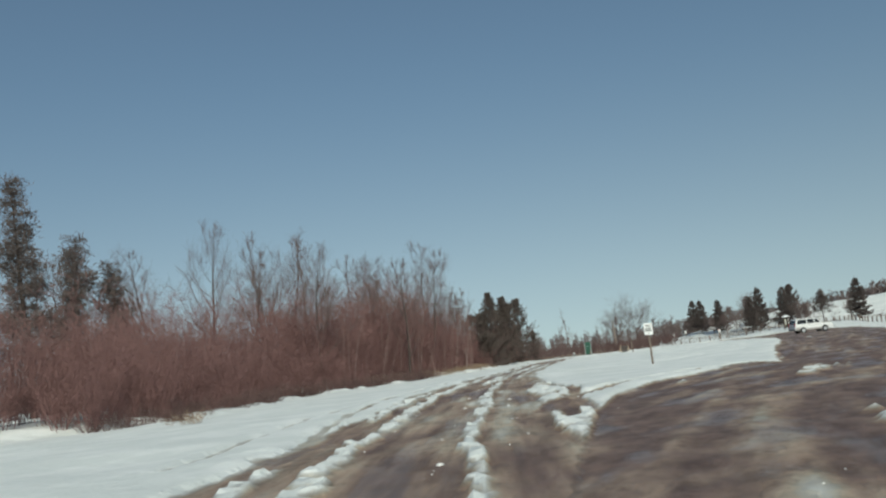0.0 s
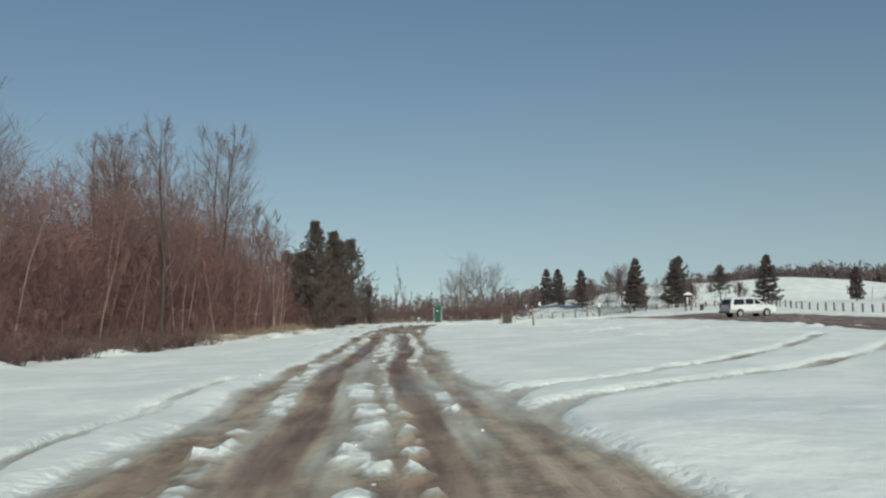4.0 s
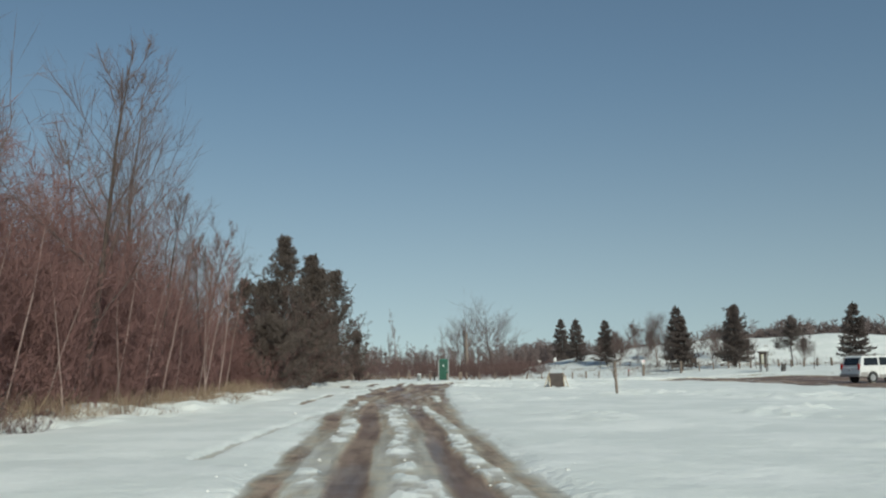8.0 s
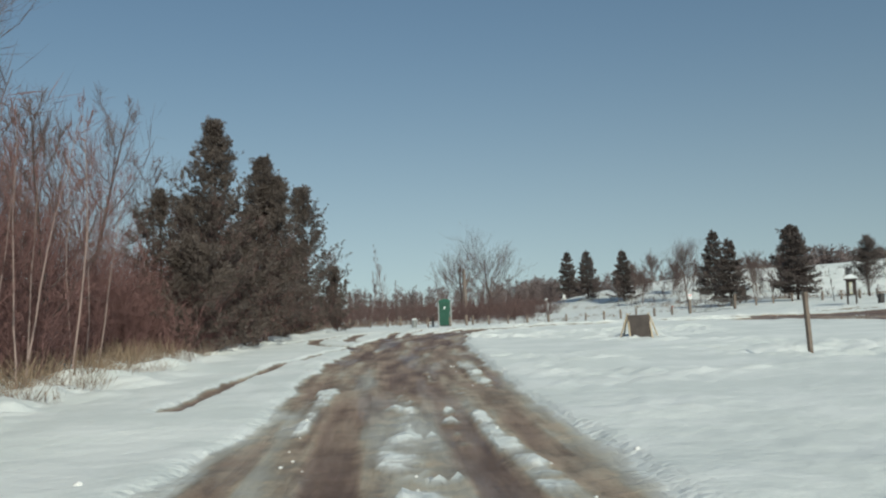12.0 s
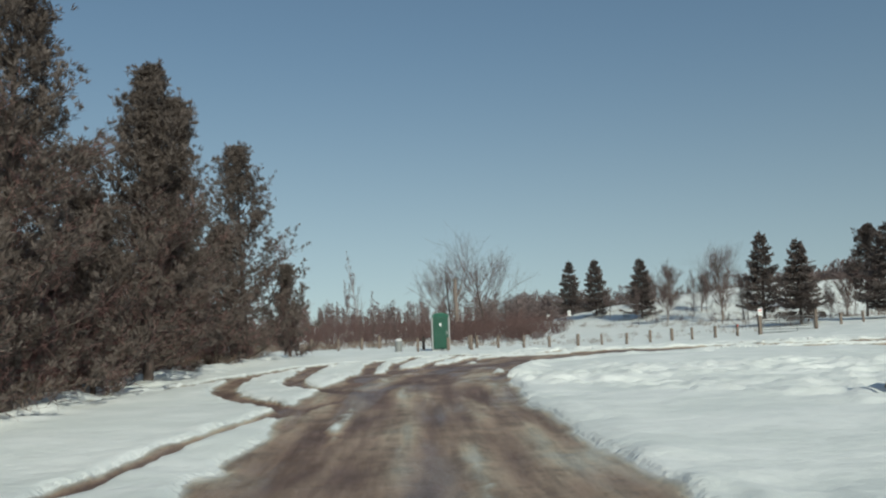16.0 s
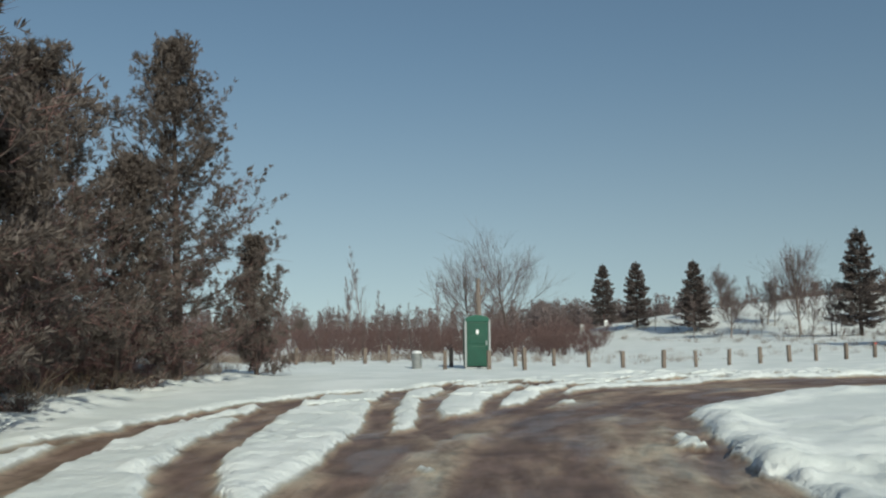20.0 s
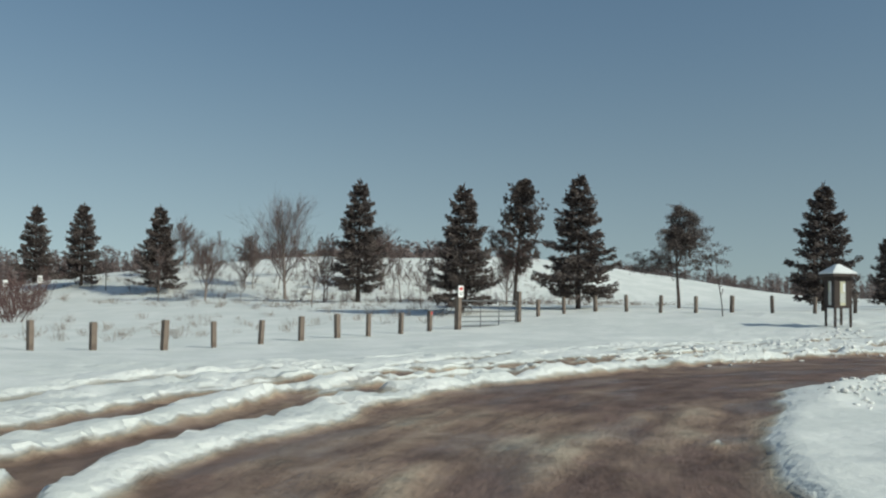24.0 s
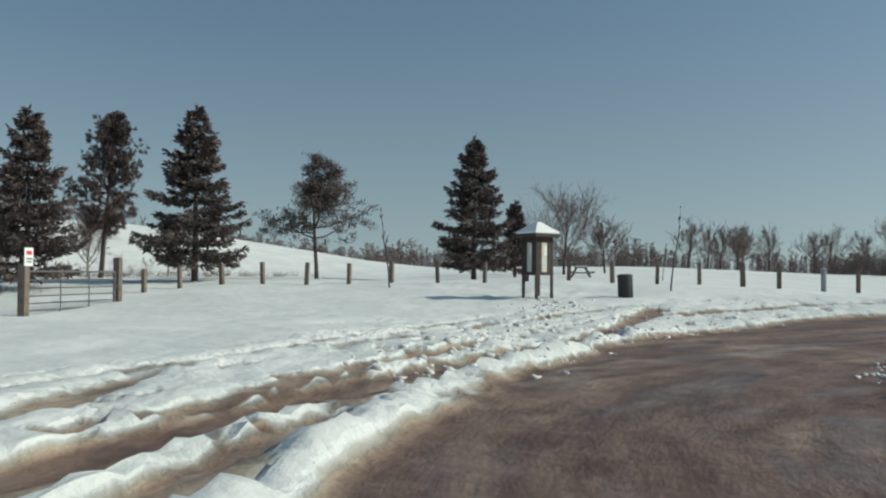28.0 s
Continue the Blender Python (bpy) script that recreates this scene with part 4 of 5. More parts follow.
r = rng(12)
TWIN = [(0.36, 1.0, -0.1, 1.95, 0.16), (0.42, 0.9, 0.5, 1.38, 0.20), (0.40, 0.95, -0.4, 1.72, 0.1), (0.36, -1.0, 0.2, 1.84, 0.05), (0.44, -1.0, 0.4, 1.72, 0.15), (0.50, -0.9, -0.4, 1.61, 0.2), (0.55, -1.0, 0.1, 1.49, 0.3), (0.62, -0.8, 0.5, 1.26, 0.3), (0.52, 0.3, 1.0, 1.38, 0.2), (0.50, -0.3, -1.0, 1.38, 0.2), (0.66, 0.6, 0.2, 0.80, 0.4), (0.60, 0.1, -1.0, 1.15, 0.3)]
plant("pine", open_pine(5.7, r, [(0.06, 1.0), (-0.38, 0.52)], [(t, q, p, 1.18 * ln, up) for t, q, p, ln, up in TWIN]), 62.1, 138.7, "small pine forking into two heads above a low side limb", "tree", "pines on the slope", DARK_BARK, NEEDLE)
r = rng(11)
plant("pine", tufted_pine(7.2, r, 2.0, 0.26, 46, 8, 5, 18, 0.19, 3.0, 0.55, 0.017), 60.2, 148.1, "open-crowned pine with clumped dark needles on the snowy slope", "tree", "pines on the slope", DARK_BARK, NEEDLE)

# big white pines at the edge of the thicket
BIG = [(7.3, 107.6, 9.7, 21, 3.0, 1.7, 66, ()), (9.3, 115.2, 9.4, 22, 2.9, 1.8, 68, ((0.30, 0.06, 0.55, 3.3),)), (12.1, 128.3, 9.8, 23, 2.75, 3.0, 68, ())]
BIG += [(6.0, 113.5, 7.0, 24, 2.6, 3.5, 44, ()), (9.7, 122.6, 7.2, 25, 2.3, 3.5, 46, ()), (4.8, 111.0, 7.0, 26, 2.4, 3.0, 36, ()), (8.0, 127.0, 8.0, 27, 2.4, 3.0, 38, ()), (6.6, 119.5, 7.6, 28, 2.5, 3.0, 40, ()), (10.9, 125.3, 5.6, 29, 2.1, 3.0, 36, ())]
BIG += [(8.4, 111.3, 4.9, 31, 2.0, 2.6, 34, ()), (9.6, 118.9, 5.0, 32, 1.9, 2.6, 34, ()), (6.9, 104.4, 4.4, 33, 1.8, 2.6, 32, ()), (14.3, 132.9, 4.6, 34, 1.3, 2.6, 30, ())]
for x, y, h, k, wide, crown_round, count, heads in BIG:
    plant("white_pine", tufted_pine(h, rng(k), wide, 0.05, int(count * 1.25), 11, 5, 11, 0.17, crown_round, 0.42, 0.0135, heads), x, y, "tall white pine with ragged tufted crown at the thicket edge", "tree", "white pines by the road", DARK_BARK, PINE)
for x, y, h, k in ((-26.4, 54.8, 17.5, 31), (-23.5, 55.1, 12.7, 32), (-21.1, 58.7, 11.0, 33)):
    plant("white_pine", pine(h, rng(k), 0.23, 50, 0.2, 30, 1, 0.36, 0.75, 0.75, 9), x, y, "tall dark pine rising behind the red-brown thicket", "tree", "pines behind the thicket", DARK_BARK, NEEDLE)

# tall leafless trees rising out of the thicket
rs = rng(77)
TALL = [(-6.7, 62, 11.2), (-1.0, 97, 15.6), (0.9, 82, 12.3), (-0.6, 72.5, 11.0), (3.6, 95.7, 7.9), (-9, 70, 12.5), (-12, 74, 14), (-15, 78, 15), (-19, 74, 16.2), (-5, 84, 12.5), (-7, 92, 13.5), (-3.5, 101, 13.5), (-10, 98, 14.5), (-13, 66, 11), (-24, 72, 14.5), (2.0, 108, 10.5), (-29, 66, 13), (-17, 88, 15), (-4.2, 77, 10.2), (2.4, 89.5, 8.8), (3.8, 116, 9.5), (-35, 62, 13)]
for i, (x, y, h) in enumerate(TALL):
    plant("bare_tree", bare_tree(h, rng(100 + i), 20, 0.52, 0.20, 10, 0.0125, 0.60, 0.012, 0.95), x, y, "tall leafless tree with upswept grey-brown branches in the thicket", "tree", "bare trees in the thicket", DARK_BARK, DARK_TWIG)
for i in range(30):
    y = rs.uniform(60, 100)
    x = float(wood_edge(y)) - rs.uniform(1.2, 3.0)
    ob = plant("sapling", bare_tree(rs.uniform(5.0, 8.5), rng(200 + i), 11, 0.26, 0.40, 5, 0.0044, 1.0, 0.006), x, y, "slender pale-barked sapling leaning at the edge of the thicket", "tree", "pale saplings", PALE_BARK, TWIG)
    ob.matrix_basis = ob.matrix_basis @ pose(0, 0, 0, rs.uniform(-7, 7), rs.uniform(-3, 12), 0)

# bare trees on the slope, behind the toilet and across the field
SLOPE = [(59.7, 168.5, 7.9, 0.62), (66, 158, 5.2, 0.5), (55.5, 172.5, 5.0, 0.5), (61.5, 176, 5.0, 0.5), (68, 167, 5.6, 0.5), (60.5, 186, 5.0, 0.5), (66, 192, 5.0, 0.5), (72, 152, 4.2, 0.5), (64, 151.5, 4.4, 0.45)]
for i, (x, y, h, s) in enumerate(SLOPE):
    plant("bare_tree", bare_tree(h, rng(300 + i), 26, s * 1.12, 0.16, 14, 0.016, 0.40, 0.012, 1.1, True), x, y, "leafless round-headed tree on the snowy slope", "tree", "bare trees on the slope", BARK, DARK_TWIG)
FAR_TREES = [(42, 194.6, 10.0, 1.0), (36.5, 192, 8.8, 0.8), (88, 130.6, 6.0, 0.92), (92.5, 128.0, 4.8, 0.62), (136, 120.5, 7.2, 0.5), (140, 118, 6.6, 0.45), (133, 117, 6.2, 0.5), (144, 113.5, 6.8, 0.5), (155, 109, 7.6, 0.5), (155, 103, 6.8, 0.55), (153, 113, 6.2, 0.5), (150, 98, 6.4, 0.55), (190, 110, 9, 0.6), (182, 96, 9, 0.6), (165, 90, 9.5, 0.6)]
for i, (x, y, h, s) in enumerate(FAR_TREES):
    plant("bare_tree", bare_tree(h, rng(340 + i), 20, s * 1.0, 0.18, 11, 0.020, 0.25, 0.019, 0.75, True), x, y, "lone leafless tree with a wide dark crown across the snow", "tree", "bare trees across the field", DARK_BARK, DARK_TWIG)
for i, (x, y, h) in enumerate(((26.6, 199.4, 11.6), (22, 178, 7.4), (22.6, 178.6, 6.6), (30, 176, 6.2), (24.6, 177, 5.4))):
    plant("bare_tree", bare_tree(h, rng(370 + i), 18, 0.22, 0.22, 9, 0.007, 1.0, 0.010, 1.6), x, y, "slim pale leafless tree above the brush", "tree", "slim trees above the brush", PALE_BARK, HAZED_TWIG)
for i in range(13):
    x, y = 13 + 0.95 * i + rs.uniform(-0.4, 0.4), rs.uniform(144.5, 150)
    plant("sapling", bare_tree(rs.uniform(1.6, 3.4), rng(390 + i), 9, 0.3, 0.3, 4, 0.013, 0.8, 0.008), x, y, "thin dark leafless sapling among the weeds by the posts", "tree", "dark saplings by the posts", DARK_BARK, DARK_TWIG)
# thin young trees on the mound
rm = rng(78)
for i in range(28):
    x, y = rm.uniform(53, 70), rm.uniform(150, 188)
    plant("bare_tree", bare_tree(rm.uniform(2.4, 4.8), rng(520 + i), 15, 0.42, 0.2, 7, 0.010, 0.6, 0.010, 1.1), x, y, "thin young leafless tree on the brushy snow mound", "tree", "young trees on the mound", BARK, DARK_TWIG)
# broken snag beside the oak
bm = tube([(0, 0, -0.2), (0.15, 0, 2.4), (0.05, 0.1, 4.8), (0.12, 0.1, 6.3)], [0.28, 0.24, 0.22, 0.15], 9)
tube([(0.12, 0.05, 4.2), (0.7, 0.1, 5.2), (0.8, 0.1, 6.0)], [0.12, 0.07, 0.03], 6, bm)
snag = thing("dead_trunk", 33.2, 175.2, None, 0, "broken grey dead tree trunk above the brush", "tree trunk")
part("trunk", bm, BARK, snag)


def strewn(name, kinds, places, mat, label, category):
    """Many plants that nobody could count, as one mesh. Places: x, y, scale, turn."""
    V, T, n = [], [], 0
    at = np.array(places)
    lie = land(at[:, 0], at[:, 1]) + 0.05
    for i, (x, y, s, a) in enumerate(places):
        v, t = kinds[i % len(kinds)]
        c, d = math.cos(a), math.sin(a)
        w = np.stack([s * (c * v[:, 0] - d * v[:, 1]) + x, s * (d * v[:, 0] + c * v[:, 1]) + y, s * v[:, 2]], 1)
        w[:, 2] += lie[i]
        V.append(w)
        T.append(t + n)
        n += len(v)
    return tagged(new(name, fast_mesh(name, np.concatenate(V), np.concatenate(T), mat)), label, category, kind="stuff")


# the red-brown thicket: low bushes in front, tall ones behind
rs = rng(9)
tall = [shrub(6.6, rng(400 + i), 14, 13, 8, 0.0090, 0.32).arrays() for i in range(6)]
spots = []
for y in np.arange(50, 103, 1.5):
    e = float(wood_edge(y))
    for d, s in ((3.3, 0.70), (5.0, 0.92), (7.2, 1.06), (10.0, 1.15)):
        spots.append((e - d + rs.uniform(-0.9, 0.9), y + rs.uniform(-0.7, 0.7), s * (1 + 0.32 * float(smooth(56, 70, y))) * rs.uniform(0.72, 1.12), rs.uniform(0, 6.3)))
for y in np.arange(103, 133, 1.25):
    e = float(wood_edge(y))
    for d, s in ((1.6, 0.46), (3.0, 0.62), (4.8, 0.74), (7.5, 0.84)):
        spots.append((e - d + rs.uniform(-0.7, 0.7), y + rs.uniform(-0.6, 0.6), s * rs.uniform(0.75, 1.12), rs.uniform(0, 6.3)))
for y in np.arange(28.5, 50, 1.4):
    e = float(wood_edge(y))
    for d, s in ((1.6, 0.60), (3.4, 0.78), (5.6, 0.90), (8.4, 0.98)):
        spots.append((e - d + rs.uniform(-0.8, 0.8), y + rs.uniform(-0.7, 0.7), s * rs.uniform(0.72, 1.12), rs.uniform(0, 6.3)))
for x in np.arange(-46, -19, 2.1):
    for k in range(3):
        spots.append((x + rs.uniform(-0.9, 0.9), 49.5 + 3.6 * k + rs.uniform(-1, 1), (0.72, 0.95, 1.1)[k] * rs.uniform(0.75, 1.12), rs.uniform(0, 6.3)))
strewn("thicket", tall, spots, TWIG, "dense leafless red-brown thicket along the road verge", "thicket")
small = [shrub(3.0, rng(410 + i), 12, 8, 4, 0.010, 0.42).arrays() for i in range(5)]
spots = []
for y in np.arange(28, 134, 1.3):
    e = float(wood_edge(y))
    spots.append((e - (2.3 if 62 < y < 100 else 0.8) + rs.uniform(-0.6, 0.5), y, rs.uniform(0.4, 1.0), rs.uniform(0, 6.3)))
    spots.append((e - 2.6 + rs.uniform(-0.6, 0.6), y + 0.5, rs.uniform(0.7, 1.2), rs.uniform(0, 6.3)))
for x in np.arange(-46, -19, 1.4):
    spots.append((x, 47.2 + rs.uniform(-0.5, 0.6), rs.uniform(0.6, 1.1), rs.uniform(0, 6.3)))
strewn("undergrowth", small, spots, TWIG, "low leafless red-brown bushes at the thicket's edge", "bushes")
low = [shrub(1.5, rng(430 + i), 12, 7, 4, 0.010, 0.85).arrays() for i in range(4)]
spots = []
for _ in range(210):
    y = rs.uniform(27.5, 74)
    spots.append((float(wood_edge(y)) + rs.uniform(-1.6, 1.1), y, rs.uniform(0.45, 1.0), rs.uniform(0, 6.3)))
strewn("brambles", low, spots, BRUSH_TWIG, "low dark brambles half buried in snow", "bushes")
# low brush behind the toilet
kinds = [shrub(2.9, rng(420 + i), 9, 6, 5, 0.0150, 0.55).arrays() for i in range(4)]
spots = [(rs.uniform(-14, 54), rs.uniform(158, 194), rs.uniform(0.86, 1.02), rs.uniform(0, 6.3)) for _ in range(430)]
spots = [q for q in spots if q[0] < 12.5 + 0.475 * (q[1] - 108)]
spots += [(rs.uniform(9, 24), rs.uniform(147, 156), rs.uniform(0.35, 0.75), rs.uniform(0, 6.3)) for _ in range(34)]
spots += [(rs.uniform(55, 78), rs.uniform(150, 192), rs.uniform(0.12, 0.36), rs.uniform(0, 6.3)) for _ in range(150)]
strewn("brush", kinds, spots, BRUSH_TWIG, "brown leafless brush beyond the post row", "brush")


# far woods along the horizon
def far_clump(rs, m=70, wide=0.10):
    b = Bars()
    for _ in range(6):
        h = rs.uniform(5.6, 7.4)
        o = np.array([rs.uniform(-6, 6), rs.uniform(-3, 3), 0.0])
        b.bar([o, o + [0.1, 0, h * 0.5], o + [0, 0.2, h * 0.8]], [0.12, 0.08, 0.03], 3)
        t = rs.uniform(0.02, 0.88, m)
        p = o + np.stack([0 * t, 0 * t, t * h], 1)
        w = rs.normal(size=(m, 3)) * [1, 1, 0.6] + [0, 0, 0.55]
        b.blades(p, p + w / np.linalg.norm(w, axis=1)[:, None] * (h * 0.19 * rs.uniform(0.4, 1, m))[:, None], wide, rs)
    return b.arrays()


kinds = [far_clump(rng(440 + i)) for i in range(5)]
spots = []
for _ in range(520):
    a = rs.uniform(-0.75, 2.05)
    d = rs.uniform(235, 330) if a > 0.5 else rs.uniform(205, 300)
    spots.append((25 + d * math.sin(a), 40 + d * math.cos(a), rs.uniform(0.7, 1.15), rs.uniform(0, 6.3)))
spots_near = [(rs.uniform(44, 80), rs.uniform(206, 226), rs.uniform(0.5, 0.75), rs.uniform(0, 6.3)) for _ in range(34)]
for _ in range(200):
    spots_near.append((rs.uniform(95, 185), 198 + rs.uniform(0, 24), rs.uniform(0.85, 1.15), rs.uniform(0, 6.3)))
for _ in range(45):
    spots_near.append((rs.uniform(130, 190), rs.uniform(120, 185), rs.uniform(0.4, 0.6), rs.uniform(0, 6.3)))
spots_near += [(rs.uniform(120, 165), 118 - 0.28 * (k * 0.6 + 60) + rs.uniform(0, 4), rs.uniform(0.25, 0.45), rs.uniform(0, 6.3)) for k in range(26)]
strewn("far_woods", kinds, spots, HAZED_TWIG, "leafless woods on the horizon, grey-brown with haze mixed into the colour", "woods")
strewn("hedge_woods", [far_clump(rng(450 + i), 90, 0.09) for i in range(4)], spots_near, HAZED_TWIG, "brown leafless trees and hedges along the far field edge", "woods")


# dry grass and weeds
def grass_tuft(rs, m=26, h=0.55, w=0.006, lean=0.35):
    b = Bars()
    p = np.stack([rs.normal(size=m) * 0.14, rs.normal(size=m) * 0.14, np.full(m, -0.05)], 1)
    b.blades(p, p + np.stack([rs.normal(size=m) * lean * h, rs.normal(size=m) * lean * h, rs.uniform(0.45, 1.0, m) * h], 1), w, rs)
    return b.arrays()


kinds = [grass_tuft(rng(460 + i)) for i in range(6)]
spots = []
for _ in range(290):
    y = rs.uniform(66, 140)
    x = float(wood_edge(y)) + 0.6 - abs(rs.normal()) * 2.0
    spots.append((x, y, rs.uniform(0.5, 1.2), rs.uniform(0, 6.3)))
for _ in range(150):
    spots.append((rs.uniform(11, 24), 146 + abs(rs.normal()) * 5, rs.uniform(0.6, 1.5), rs.uniform(0, 6.3)))
for _ in range(110):
    spots.append((rs.uniform(24, 52), 143 + abs(rs.normal()) * 8, rs.uniform(0.5, 1.1), rs.uniform(0, 6.3)))
for _ in range(700):
    spots.append((rs.uniform(50, 80), rs.uniform(146, 192), rs.uniform(0.4, 1.1), rs.uniform(0, 6.3)))
strewn("dry_grass", kinds, spots, STRAW, "dry straw-coloured grass poking through the snow", "grass")
kinds = [grass_tuft(rng(480 + i), 34, 0.9, 0.007, 0.45) for i in range(5)]
spots = []
for _ in range(400):
    y = rs.uniform(62, 136)
    x = float(wood_edge(y)) - 0.1 - abs(rs.normal()) * 2.6
    spots.append((x, y, rs.uniform(0.5, 1.2), rs.uniform(0, 6.3)))
spots += [(-4.6 + rs.normal() * 0.3, 24.0 + rs.normal() * 0.3, rs.uniform(0.5, 0.8), rs.uniform(0, 6.3)) for _ in range(5)]
strewn("weeds", kinds, spots, WEED, "dead brown weeds at the thicket's foot", "weeds")


# ---- post row and gate ----
def fence_post(x, y, h=0.80, w=0.075, tilt=0.0, label="squat weathered wooden post standing in the snow"):
    ob = thing("fence_post", x, y, None, 0, label, "post", "post row round the lot", sink=0.25)
    bm = box(-w, w, -w, w, 0, h + 0.25, 0.012)
    part("shaft", bm, POST_WOOD, ob)
    ob.matrix_basis = ob.matrix_basis @ pose(0, 0, 0, tilt, tilt * 0.6, (x * 37) % 25 - 12)
    return ob


POSTS = [(24.2, 134.6), (27.3, 140.0), (29.0, 140.1), (30.7, 140.2), (32.2, 139.2), (33.8, 139.2), (35.5, 139.3), (37.2, 139.45), (38.7, 139.4), (40.1, 139.4), (41.8, 139.5), (43.5, 139.65)]
POSTS += [(52.2, 140.8), (53.6, 140.3), (54.9, 139.4), (55.5, 138.1), (55.9, 136.6), (56.8, 135.3), (57.5, 133.9), (57.9, 132.2), (58.2, 130.5), (58.7, 129.0), (59.2, 127.5), (59.5, 125.9), (59.5, 124.3), (59.5, 122.8), (59.4, 121.3), (59.3, 120.1), (58.9, 117.6), (58.6, 116.0), (58.3, 114.5)]
POSTS += [(58.0 - 0.12 * k, 113 - 1.6 * k) for k in range(14)]
POSTS += [(26.1, 140.6), (25.3, 139.3), (23.3, 137.0 - 0.6), (22.6, 139.9), (21.7, 137.2), (20.6, 144.6), (19.4, 144.2), (17.9, 144.0), (16.2, 144.5), (14.6, 145.2)]
rs = rng(15)
for x, y in POSTS:
    post = fence_post(x, y, 0.78 + rs.uniform(-0.06, 0.08), 0.07 + rs.uniform(-0.008, 0.01), rs.uniform(-2, 2))
    if (x, y) == (43.5, 139.65):
        post["label"] = "squat weathered wooden post with a red reflector plate"
        part("reflector", box(-0.045, 0.045, -0.095, -0.085, 0.88, 0.96, 0.004), RED_INK, post, "small red reflector plate")


def sign_plate(parent, w, h, z, y, rows, name="sign_plate"):
    """A white plate with dark bars for lettering, facing -y."""
    plate = part(name, box(-w / 2, w / 2, y - 0.008, y + 0.008, z, z + h, 0.004), WHITE_SIGN, parent, "white metal sign plate")
    for zz, x0, x1, t, m in rows:
        part("lettering", box(-w / 2 + w * x0, -w / 2 + w * x1, y - 0.016, y - 0.012, z + h * zz, z + h * (zz + t)), m, plate)
    return plate


def gate():
    ax, ay, bx, by = 45.2, 139.7, 49.7, 140.1
    for i, (x, y) in enumerate(((ax, ay), (bx, by))):
        p = thing("gate_post", x, y, None, 4, ("tall square wooden gate post carrying a small white notice", "tall square wooden gate post in the snow")[i], "post", "gate posts", sink=0.3)
        part("shaft", box(-0.10, 0.10, -0.10, 0.10, 0, 1.62, 0.015), POST_WOOD, p)
        if i == 0:
            sign_plate(p, 0.34, 0.46, 1.55, -0.125, [(0.62, 0.2, 0.8, 0.22, RED_INK), (0.36, 0.15, 0.85, 0.07, INK), (0.20, 0.2, 0.8, 0.07, INK)])
    n = math.hypot(bx - ax, by - ay)
    g = thing("metal_gate", ax, ay, None, math.degrees(math.atan2(by - ay, bx - ax)), "closed tubular metal farm gate between wooden posts", "gate", sink=0.06)
    x0, x1 = 0.16, n - 0.16
    frame_bm = tube([(x0, 0, 0.18), (x0, 0, 1.18)], 0.026)
    tube([(x1, 0, 0.18), (x1, 0, 1.18)], 0.026, 8, frame_bm)
    tube([(x0, 0, 0.18), (x1, 0, 0.18)], 0.026, 8, frame_bm)
    tube([(x0, 0, 1.18), (x1, 0, 1.18)], 0.026, 8, frame_bm)
    part("gate_frame", frame_bm, STEEL, g)
    for z in (0.36, 0.55, 0.75, 0.96):
        part("rail", tube([(x0, 0, z), (x1, 0, z)], 0.019, 6), STEEL, g)
    for f in (0.34, 0.67):
        part("upright", tube([(x0 + f * (x1 - x0), 0, 0.18), (x0 + f * (x1 - x0), 0, 1.18)], 0.017, 6), STEEL, g)
    part("foot", tube([(x0 + 1.4, 0, -0.05), (x0 + 1.4, 0, 0.2)], 0.03, 6), STEEL, g)
    part("latch", box(x1 - 0.02, x1 + 0.10, -0.05, 0.03, 0.72, 0.80, 0.01), STEEL, g)


gate()


